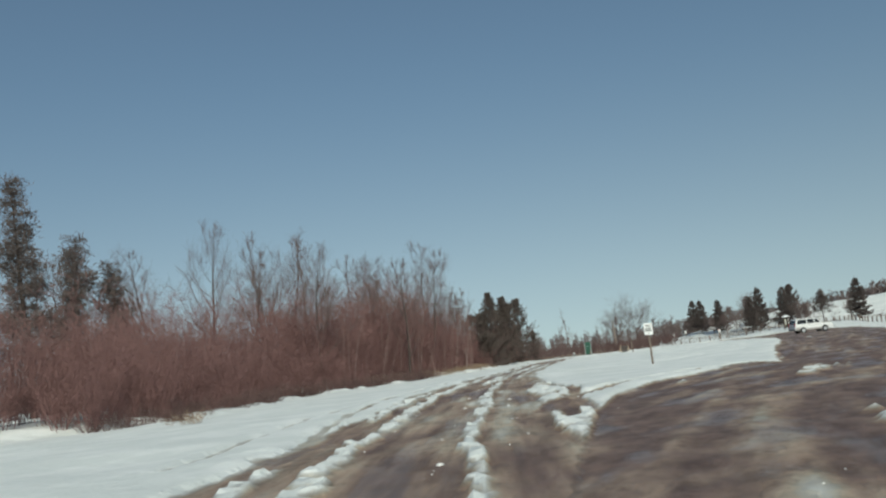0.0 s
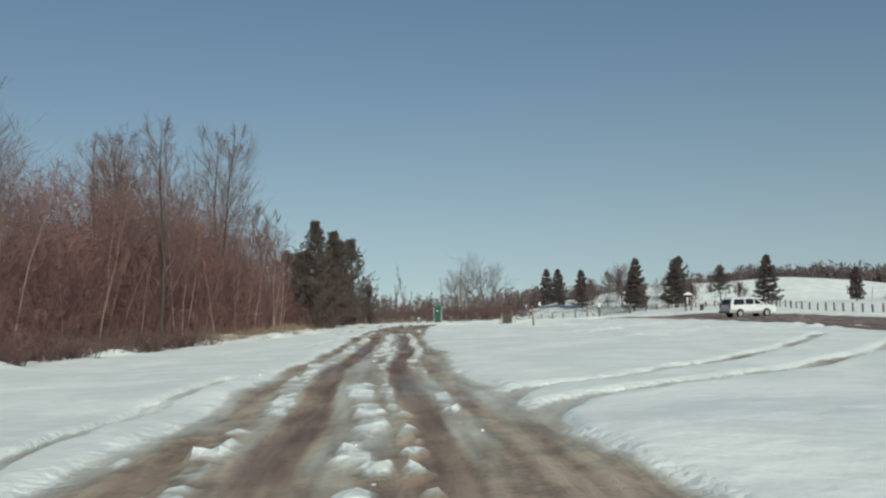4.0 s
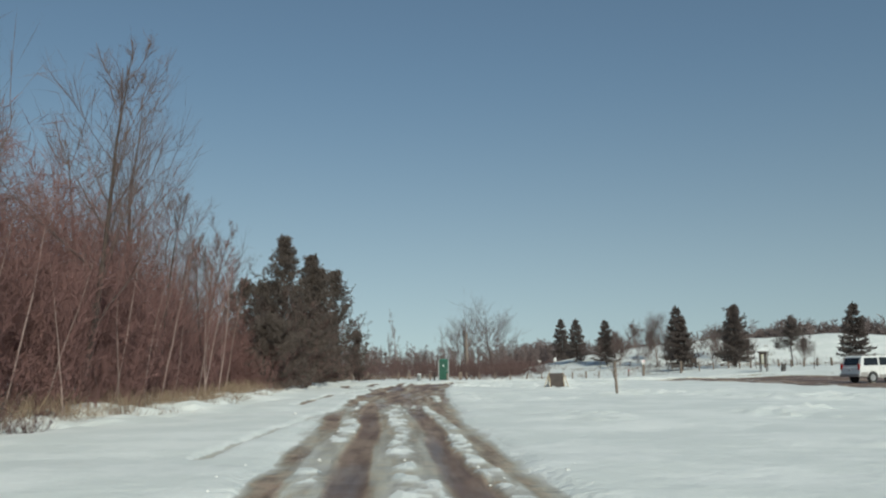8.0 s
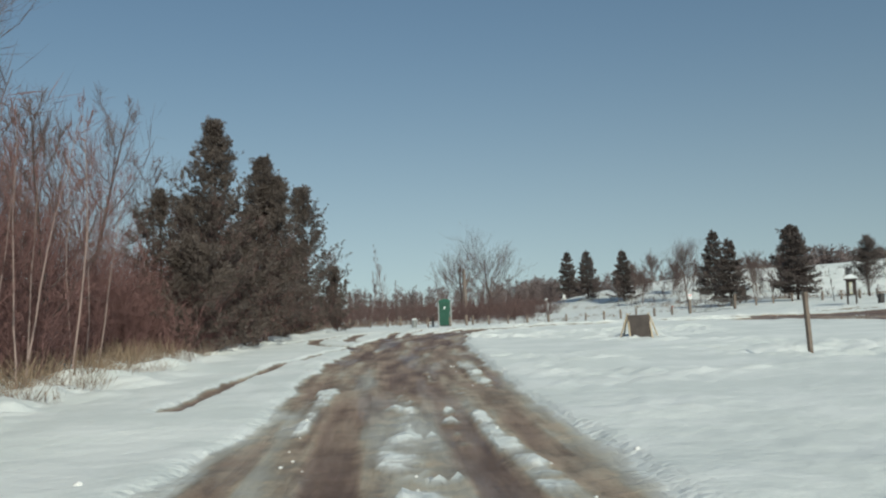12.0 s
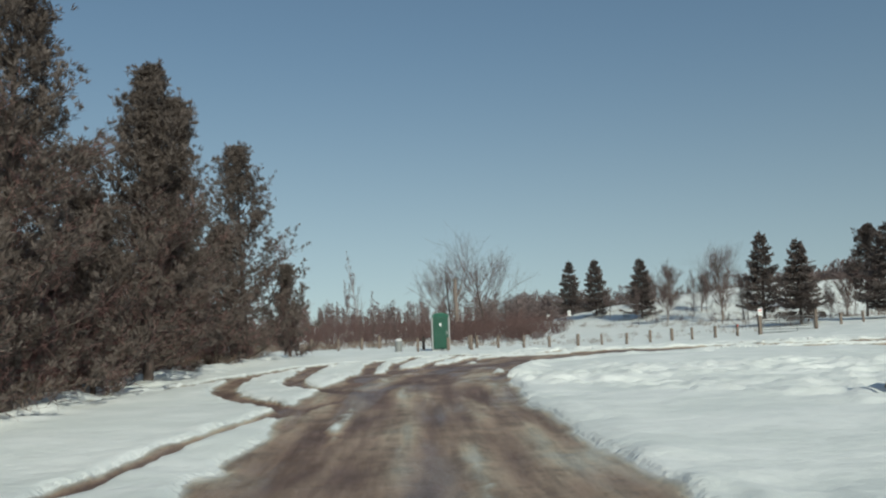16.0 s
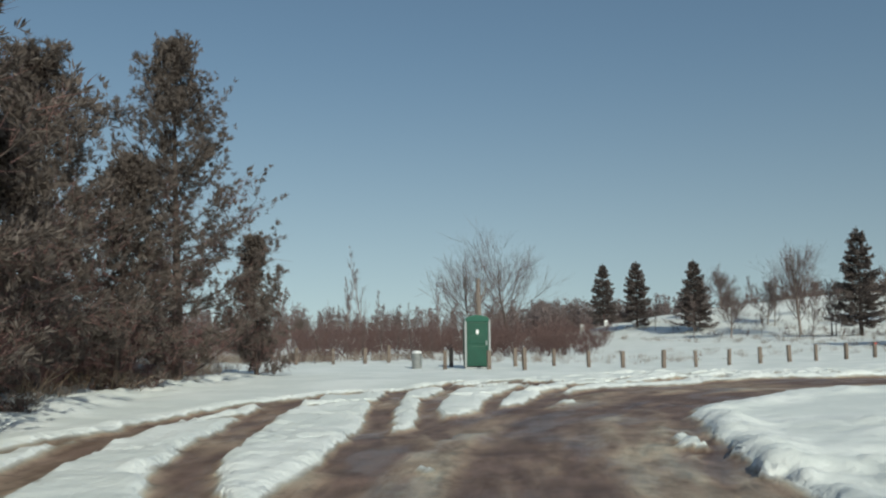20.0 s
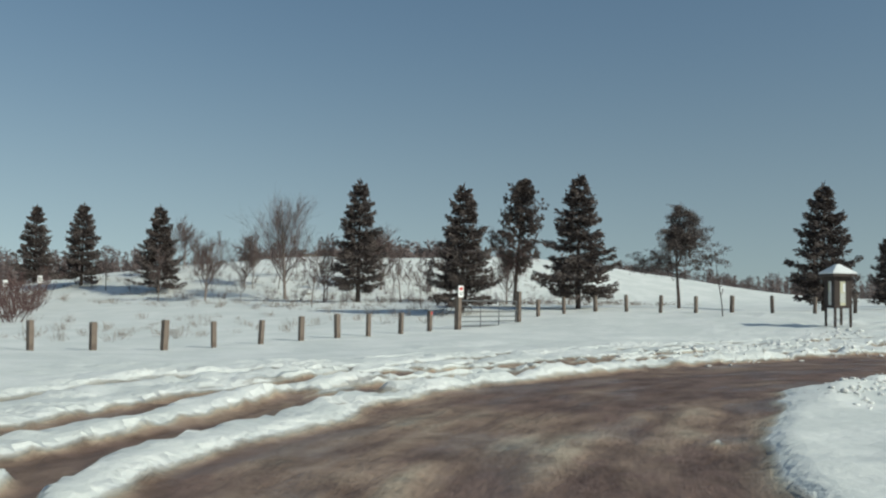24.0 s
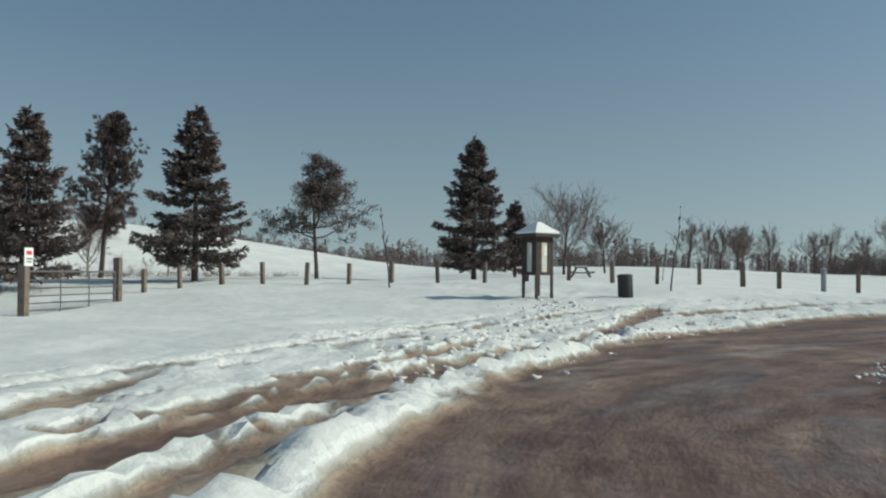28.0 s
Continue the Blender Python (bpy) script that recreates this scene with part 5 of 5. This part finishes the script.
# ---- portable toilet ----
def portable_toilet(x, y, turn):
    ob = thing("portable_toilet", x, y, None, turn, "green plastic portable toilet with a closed door on the snow", "portable toilet", sink=0.05)
    part("skid", box(-0.56, 0.56, -0.58, 0.58, 0.0, 0.12, 0.02), GREY_PLASTIC, ob, "grey plastic base skid")
    part("side_wall", box(-0.555, -0.51, -0.54, 0.56, 0.12, 2.06, 0.012), GREEN, ob)
    part("side_wall", box(0.51, 0.555, -0.54, 0.56, 0.12, 2.06, 0.012), GREEN, ob)
    part("back_wall", box(-0.51, 0.51, 0.515, 0.555, 0.12, 2.06, 0.01), GREEN, ob)
    for sx in (-1, 1):
        part("corner_post", box(sx * 0.53 - 0.045, sx * 0.53 + 0.045, -0.60, -0.51, 0.12, 2.08, 0.02), GREY_PLASTIC, ob, "pale grey corner moulding")
        for k in range(5):
            part("side_rib", box(sx * 0.558 - 0.012, sx * 0.558 + 0.012, -0.40 + 0.2 * k, -0.32 + 0.2 * k, 0.3, 1.75, 0.008), GREEN, ob)
        vent = part("vent", box(sx * 0.56 - 0.012, sx * 0.56 + 0.012, -0.30, 0.36, 1.84, 1.98, 0.006), GREEN_DARK, ob)
        for k in range(4):
            part("slat", box(sx * 0.575 - 0.006, sx * 0.575 + 0.006, -0.28, 0.34, 1.85 + 0.033 * k, 1.865 + 0.033 * k), GREEN, vent)
    door = part("door", box(-0.475, 0.475, -0.575, -0.535, 0.16, 1.98, 0.015), GREEN, ob)
    part("panel", box(-0.36, 0.36, -0.590, -0.570, 0.28, 0.98, 0.015), GREEN, door)
    part("panel", box(-0.36, 0.36, -0.590, -0.570, 1.10, 1.46, 0.015), GREEN, door)
    part("notice", box(-0.07, 0.05, -0.598, -0.588, 1.50, 1.68, 0.004), WHITE_SIGN, door, "small white notice")
    part("handle", box(0.36, 0.42, -0.625, -0.575, 1.02, 1.22, 0.015), GREY_PLASTIC, door)
    for z in (0.4, 1.1, 1.8):
        part("hinge", box(-0.495, -0.455, -0.592, -0.56, z - 0.05, z + 0.05, 0.006), GREEN_DARK, door)
    part("lintel", box(-0.50, 0.50, -0.585, -0.52, 1.985, 2.08, 0.012), GREEN, ob)
    arch = [(0.545 * math.cos(math.pi * k / 14), 2.07 + 0.23 * math.sin(math.pi * k / 14)) for k in range(15)]
    bm = prism([(-0.555, 2.03), *arch[::-1], (0.555, 2.03)], -0.60, 0.58, 0.02)
    part("roof", bm, GREEN_DARK, ob, "domed dark green roof")
    part("vent_pipe", tube([(-0.40, 0.40, 2.0), (-0.40, 0.40, 2.36)], 0.05, 12), GREY_PLASTIC, ob)
    ob.matrix_basis = ob.matrix_basis @ Matrix.Diagonal((0.92, 0.92, 0.97, 1.0))
    return ob


portable_toilet(23.2, 137.9, -10)

# white-topped drum beside the toilet
can = thing("litter_drum", 20.9, 139.0, None, 0, "grey metal litter drum with a snow-capped lid", "bin")
part("drum", turned([(0.27, 0.0), (0.285, 0.03), (0.275, 0.28), (0.285, 0.30), (0.275, 0.56), (0.285, 0.82), (0.27, 0.84)], 20), GALVANISED, can)
can.matrix_basis = can.matrix_basis @ Matrix.Diagonal((0.74, 0.74, 0.80, 1.0))
part("lid", turned([(0.29, 0.842), (0.30, 0.88), (0.22, 0.95), (0.06, 0.98)], 20), WHITE_SIGN, can, "white snow-dusted lid")


# ---- notice kiosk ----
def kiosk(x, y, turn):
    ob = thing("notice_kiosk", x, y, None, turn, "dark wooden trailhead kiosk with a snow-covered hipped roof", "kiosk", sink=0.1)
    for sx in (-1, 1):
        for sy in (-1, 1):
            part("leg", box(sx * 0.46 - 0.055, sx * 0.46 + 0.055, sy * 0.46 - 0.055, sy * 0.46 + 0.055, 0.0, 2.0, 0.008), DARK_WOOD, ob)
    for k in range(4):
        a = math.pi / 2 * k
        turn_m = Matrix.Rotation(a, 4, "Z")

        def side(name, bm, mat, parent=ob, label=""):
            bmesh.ops.transform(bm, matrix=turn_m, verts=bm.verts)
            return part(name, bm, mat, parent, label)

        board = side("board", box(-0.40, 0.40, -0.475, -0.445, 0.88, 1.94, 0.005), PALE_PANEL if k in (0, 2) else PAPER, ob, "pale notice board under clear sheet")
        for s0 in (-0.40, 0.18):
            side("stile", box(s0, s0 + 0.22, -0.51, -0.43, 0.90, 1.90, 0.006), DARK_WOOD)
        side("top_rail", box(-0.40, 0.40, -0.51, -0.43, 1.80, 2.0, 0.006), DARK_WOOD)
        side("bottom_rail", box(-0.40, 0.40, -0.50, -0.43, 0.80, 0.90, 0.006), DARK_WOOD)
        for x0, z0, w, h, m in ((-0.16, 1.44, 0.15, 0.30, PAPER), (0.0, 1.40, 0.16, 0.32, WHITE_SIGN), (-0.16, 1.00, 0.32, 0.36, PALE_PANEL)):
            side("notice", box(x0, x0 + w, -0.484, -0.479, z0, z0 + h), m, board, "pinned paper notice")

    def hip(r0, r1, z0, z1, drop, mat, name, label=""):
        bm = bmesh.new()
        low = [bm.verts.new((sx * r0, sy * r0, z0 - drop)) for sx, sy in ((-1, -1), (1, -1), (1, 1), (-1, 1))]
        mid = [bm.verts.new((sx * r0, sy * r0, z0)) for sx, sy in ((-1, -1), (1, -1), (1, 1), (-1, 1))]
        top = [bm.verts.new((sx * r1, sy * r1, z1)) for sx, sy in ((-1, -1), (1, -1), (1, 1), (-1, 1))]
        for a, b in ((low, mid), (mid, top)):
            for k in range(4):
                bm.faces.new((a[k], a[(k + 1) % 4], b[(k + 1) % 4], b[k]))
        bm.faces.new(low[::-1])
        bm.faces.new(top)
        bmesh.ops.bevel(bm, geom=list(bm.edges), offset=0.012, segments=2, affect="EDGES", profile=0.6)
        return part(name, bm, mat, ob, label)

    ob.matrix_basis = ob.matrix_basis @ Matrix.Diagonal((0.64, 0.64, 0.96, 1.0))
    hip(0.74, 0.06, 2.06, 2.36, 0.09, DARK_WOOD, "roof", "dark timber hipped roof")
    hip(0.72, 0.10, 2.13, 2.45, 0.05, SNOW, "snow_cap", "blanket of snow on the roof")


kiosk(52.26, 127.75, 48)

# litter bins, bench, stakes beside the kiosk
for x, y, name, mat, lab, s in ((52.7, 125.2, "litter_bin", BIN_DARK, "dark brown slatted litter bin half sunk in snow, tilted", 1.0), (58.9, 118.7, "litter_bin", BLUE_GREY, "slim blue-grey marker bin in the post row", 0.62)):
    ob = thing(name, x, y, None, 20, lab, "bin", sink=0.12)
    if s == 1:
        ob.matrix_basis = ob.matrix_basis @ pose(0, 0, 0, 0, 7, 0) @ Matrix.Diagonal((0.68, 0.68, 0.98, 1.0))
    part("body", turned([(0.24 * s, 0.0), (0.27 * s, 0.05), (0.30, 0.40), (0.31, 0.72)] if s == 1 else [(0.09, 0), (0.09, 0.86)], 18), mat, ob)
    part("rim", turned([(0.335, 0.722), (0.345, 0.74), (0.345, 0.79), (0.33, 0.80)] if s == 1 else [(0.10, 0.862), (0.10, 0.90), (0.04, 0.94)], 18), mat, ob)
    if s == 1:
        for k in range(14):
            a = 2 * math.pi * k / 14
            bm = box(-0.025, 0.025, -0.012, 0.012, 0.06, 0.70, 0.004)
            bmesh.ops.transform(bm, matrix=Matrix.Rotation(a, 4, "Z") @ Matrix.Translation((0, -0.312, 0)), verts=bm.verts)
            part("slat", bm, mat, ob)
bench = thing("picnic_bench", 80.5, 128.8, None, 8, "low wooden picnic bench capped with snow", "bench", sink=0.1)
part("tabletop", box(-0.9, 0.9, -0.36, 0.36, 0.68, 0.73, 0.008), DARK_WOOD, bench)
part("snow_cap", box(-0.88, 0.88, -0.34, 0.34, 0.734, 0.80, 0.03), SNOW, bench, "snow lying on the tabletop")
for sy in (-1, 1):
    part("seat", box(-0.9, 0.9, sy * 0.68 - 0.13, sy * 0.68 + 0.13, 0.42, 0.46, 0.008), DARK_WOOD, bench)
for sx in (-0.65, 0.65):
    part("cross_beam", box(sx - 0.03, sx + 0.03, -0.78, 0.78, 0.34, 0.41, 0.006), DARK_WOOD, bench)
    for sy in (-1, 1):
        part("leg", tube([(sx + 0.07, sy * 0.62, 0.0), (sx + 0.07, sy * 0.28, 0.68)], 0.045, 4), DARK_WOOD, bench)
for x, y, h, k in ((54.5, 133.0, 3.1, 1), (55.0, 123.9, 3.0, 2), (74, 124, 2.4, 3)):
    plant("sapling", bare_tree(h, rng(600 + k), 9, 0.14, 0.35, 3, 0.011, 1.2, 0.009), x, y, "thin newly planted leafless sapling in the snow", "tree", "young saplings", DARK_BARK, DARK_TWIG)


# ---- signs and stakes on the island ----
sp = thing("sign_post", 14.3, 35.9, None, -4, "white notice on a square grey wooden post in the snow", "sign", sink=0.3)
part("shaft", box(-0.045, 0.045, -0.045, 0.045, 0, 2.05, 0.006), POST_WOOD, sp)
sign_plate(sp, 0.40, 0.56, 1.72, -0.06, [(0.78, 0.15, 0.85, 0.06, INK), (0.66, 0.2, 0.8, 0.06, INK), (0.46, 0.12, 0.88, 0.10, INK), (0.30, 0.12, 0.88, 0.10, INK), (0.12, 0.3, 0.7, 0.06, INK)])
st = thing("marker_stake", 22.2, 88.5, None, 12, "weathered grey wooden stake leaning a little in the snow", "stake", sink=0.3)
part("shaft", box(-0.05, 0.05, -0.045, 0.045, 0, 1.75, 0.01), POST_WOOD, st)
st.matrix_basis = st.matrix_basis @ pose(0, 0, 0, 0, -3, 0)
for x, y in ((48.4, 189.5), (51.0, 189.3)):
    ob = thing("small_sign", x, y, None, 0, "small white sign on a thin post across the snow", "sign", "small signs", sink=0.2)
    part("shaft", box(-0.035, 0.035, -0.035, 0.035, 0, 1.5, 0.005), POST_WOOD, ob)
    sign_plate(ob, 0.42, 0.62, 1.35, -0.05, [(0.55, 0.2, 0.8, 0.12, INK), (0.3, 0.2, 0.8, 0.08, INK)])
mk = thing("trail_sign", 54.8, 147.5, None, 10, "dark timber notice frame on short posts", "sign", sink=0.1)


def barrier(x, y, turn):
    ob = thing("plywood_barrier", x, y, None, turn, "weathered plywood board propped on splayed lumber legs", "barrier", sink=0.05)
    bm = box(-0.42, 0.42, -0.012, 0.012, 0.06, 0.90, 0.003)
    bmesh.ops.transform(bm, matrix=Matrix.Rotation(radians(-10), 4, "X"), verts=bm.verts)
    part("board", bm, PLYWOOD, ob)
    for sx in (-0.42, 0.42):
        part("front_leg", tube([(sx, -0.10, 0.0), (sx * 0.96, 0.24, 0.94)], 0.04, 4), LUMBER, ob)
        part("back_leg", tube([(sx * 1.02, 0.85, 0.0), (sx * 0.96, 0.26, 0.90)], 0.04, 4), LUMBER, ob)
        part("side_brace", tube([(sx * 1.75, 0.2, 0.0), (sx * 1.04, 0.20, 0.86)], 0.035, 4), LUMBER, ob)
    part("back_rail", box(-0.42, 0.42, 0.20, 0.26, 0.80, 0.88, 0.006), LUMBER, ob)


for s in (-0.35, 0.35):
    part("shaft", box(s - 0.05, s + 0.05, -0.05, 0.05, 0, 1.3, 0.008), DARK_WOOD, mk)
part("board", box(-0.42, 0.42, -0.07, -0.052, 0.75, 1.28, 0.006), DARK_WOOD, mk)
barrier(23.2, 100.5, -8)


# ---- parked vehicle ----
def parked_suv(x, y, turn):
    """A long four-door vehicle, front along +x."""
    ob = thing("parked_suv", x, y, None, turn, "white sport utility vehicle with grey lower cladding parked on slush", "car", sink=0.0)
    low = [(-2.75, 0.48), (-2.80, 0.62), (-2.76, 1.08), (-2.68, 1.16), (1.15, 1.18), (1.35, 1.14), (2.50, 1.06), (2.70, 0.96), (2.76, 0.55), (2.70, 0.42), (2.10, 0.40), (1.98, 0.62), (1.80, 0.78), (1.58, 0.82), (1.36, 0.78), (1.18, 0.62), (1.06, 0.38), (-1.10, 0.38), (-1.22, 0.62), (-1.40, 0.78), (-1.62, 0.82), (-1.84, 0.78), (-2.02, 0.62), (-2.12, 0.42)]
    part("body", prism(low, -0.98, 0.98, 0.045), WHITE_PAINT, ob)
    cab = [(-2.66, 1.14), (-2.40, 1.80), (-2.25, 1.87), (0.20, 1.89), (0.42, 1.84), (1.28, 1.14)]
    bm = prism(cab, -0.95, 0.95, 0.04)
    for v in bm.verts:
        v.co.y *= 1 - 0.16 * max(0, (v.co.z - 1.14) / 0.75)
    part("cabin", bm, WHITE_PAINT, ob)

    def pane(outline, sy, name="side_window"):
        bm = bmesh.new()
        a = [bm.verts.new((px, sy * 0.965 * (1 - 0.16 * (pz - 1.14) / 0.75), pz)) for px, pz in outline]
        f = bm.faces.new(a)
        ext = bmesh.ops.extrude_face_region(bm, geom=[f])
        bmesh.ops.translate(bm, vec=(0, -sy * 0.03, 0), verts=[v for v in ext["geom"] if isinstance(v, bmesh.types.BMVert)])
        bmesh.ops.recalc_face_normals(bm, faces=bm.faces)
        part(name, bm, GLASS, ob, "dark tinted side window")

    for sy in (-1, 1):
        pane([(0.18, 1.22), (1.02, 1.22), (0.46, 1.72), (0.24, 1.76)], sy)
        pane([(-0.92, 1.22), (0.08, 1.22), (0.10, 1.77), (-0.86, 1.77)], sy)
        pane([(-2.38, 1.22), (-1.04, 1.22), (-1.00, 1.76), (-2.22, 1.74)], sy)
        part("sill_cladding", box(-1.05, 1.02, sy * 0.985 - 0.02, sy * 0.985 + 0.02, 0.36, 0.60, 0.015), TRIM, ob, "grey plastic cladding")
        part("rear_cladding", box(-2.70, -2.08, sy * 0.985 - 0.02, sy * 0.985 + 0.02, 0.46, 0.76, 0.015), TRIM, ob, "grey plastic cladding")
        for px in (-0.98, 0.12, 1.08):
            part("door_seam", box(px - 0.008, px + 0.008, sy * 0.982 - 0.004, sy * 0.982 + 0.004, 0.62, 1.16), TRIM, ob)
        for px in (-0.82, 0.28):
            part("door_handle", box(px, px + 0.18, sy * 0.992 - 0.02, sy * 0.992 + 0.02, 1.02, 1.06, 0.008), TRIM, ob)
        part("mirror", box(0.95, 1.10, sy * 1.10 - 0.10, sy * 1.10 + 0.08, 1.18, 1.36, 0.03), WHITE_PAINT, ob)
        part("tail_lamp", box(-2.80, -2.72, sy * 0.86 - 0.09, sy * 0.86 + 0.09, 0.92, 1.34, 0.02), RED_LENS, ob, "red tail lamp")
        part("headlamp", box(2.62, 2.74, sy * 0.76 - 0.17, sy * 0.76 + 0.17, 0.78, 0.96, 0.03), CLEAR_LENS, ob)
        part("roof_rail", tube([(-2.1, sy * 0.66, 1.90), (-2.0, sy * 0.66, 1.95), (-0.1, sy * 0.66, 1.95), (0.0, sy * 0.66, 1.90)], 0.02, 6), TRIM, ob)
        for px in (-1.62, 1.58):
            tyre = part("tyre", turned([(0.24, sy * 0.98), (0.36, sy * 0.985), (0.39, sy * 0.95), (0.39, sy * 0.78), (0.36, sy * 0.74), (0.2, sy * 0.74)], 24, axis="y"), RUBBER, ob)
            tyre.location = (px, 0, 0.38)
            part("rim", turned([(0.235, sy * 0.985), (0.20, sy * 0.965), (0.07, sy * 0.975), (0.04, sy * 0.992)], 16, axis="y"), ALLOY, tyre)
    part("windscreen", prism([(0.46, 1.80), (1.22, 1.20), (1.25, 1.23), (0.49, 1.83)], -0.74, 0.74), GLASS, ob, "dark windscreen")
    part("rear_window", prism([(-2.67, 1.24), (-2.46, 1.74), (-2.50, 1.75), (-2.71, 1.25)], -0.70, 0.70), GLASS, ob, "dark rear window")
    part("rear_bumper", box(-2.90, -2.72, -0.96, 0.96, 0.44, 0.64, 0.03), TRIM, ob)
    part("front_bumper", box(2.70, 2.84, -0.96, 0.96, 0.42, 0.64, 0.03), TRIM, ob)
    part("grille", box(2.70, 2.77, -0.55, 0.55, 0.74, 0.94, 0.01), TRIM, ob)
    plate = part("number_plate", box(-2.83, -2.80, -0.16, 0.16, 0.82, 0.97, 0.004), WHITE_SIGN, ob)
    part("lettering", box(-2.838, -2.832, -0.11, 0.11, 0.87, 0.92), INK, plate)
    ob.matrix_basis = ob.matrix_basis @ Matrix.Diagonal((0.87, 0.95, 0.96, 1.0))


parked_suv(47.2, 104.4, 5)


# ---- broken snow along ruts and verges ----
def clods():
    r = rng(70)
    base = bmesh.new()
    bmesh.ops.create_icosphere(base, subdivisions=1, radius=1.0)
    bv = np.array([v.co[:] for v in base.verts])
    bt = np.array([[v.index for v in f.verts] for f in base.faces])
    base.free()
    line = spline([(a, b, h) for (a, b), h in zip(LOOP, HALF)], 1.2)
    V, T, n = [], [], 0
    picks = []
    for _ in range(220):
        i = r.randint(48, 124)
        a, b = line[i], line[i + 1]
        way = (b - a)[:2] / (np.linalg.norm((b - a)[:2]) + 1e-9)
        edge = r.choice([-1, 1]) * (a[2] + 0.1 + abs(r.normal()) * 0.3) if r.uniform() < 0.3 else r.choice([-1.25, 0.05, 1.22]) + r.normal() * 0.09
        p = a[:2] + r.uniform(0, 1.2) * way + edge * np.array([way[1], -way[0]])
        picks.append((p[0], p[1], 0.010 + 0.014 * r.gamma(1.2, 0.7)))
    for _ in range(3000):
        i = r.randint(158, 192)
        a, b = line[i], line[i + 1]
        way = (b - a)[:2] / (np.linalg.norm((b - a)[:2]) + 1e-9)
        p = a[:2] + r.uniform(0, 1.2) * way - (a[2] + 0.1 + 4.5 * r.uniform() ** 1.8) * np.array([-way[1], way[0]]) * -1
        picks.append((p[0], p[1], 0.010 + 0.017 * r.gamma(1.2, 0.7)))
    for _ in range(220):
        picks.append((r.uniform(36, 52), 127.2 + 0.55 * r.normal() - 0.04 * r.uniform(0, 10), 0.02 + 0.035 * r.gamma(1.3, 0.7)))
    for _ in range(160):
        f = r.uniform()
        picks.append((30.6 + 9 * f + r.normal() * 0.3, 121.2 + 0.6 * math.sin(3.1 * f) + r.normal() * 0.25, 0.014 + 0.02 * r.gamma(1.2, 0.7)))
    for x, y, s in picks:
        s = min(s, 0.05 if y < 126.4 or x < 36 else 0.09)
        w = bv * (1 + 0.35 * r.uniform(-1, 1, (len(bv), 1))) * s * r.uniform(0.7, 1.3, 3) * [1, 1, 0.62]
        V.append((x, y, s))
        T.append(w)
    P = np.array(V)
    z = np.array([float(ground_z(a, b)) for a, b in P[:, :2]])
    verts = np.concatenate([w + [p[0], p[1], zz + 0.1 * p[2]] for w, p, zz in zip(T, P, z)])
    tris = np.concatenate([bt + len(bv) * k for k in range(len(P))])
    tagged(new("snow_clods", fast_mesh("snow_clods", verts, tris, CLOD)), "broken lumps of dirty snow along the ruts", "snow", kind="stuff")


clods()
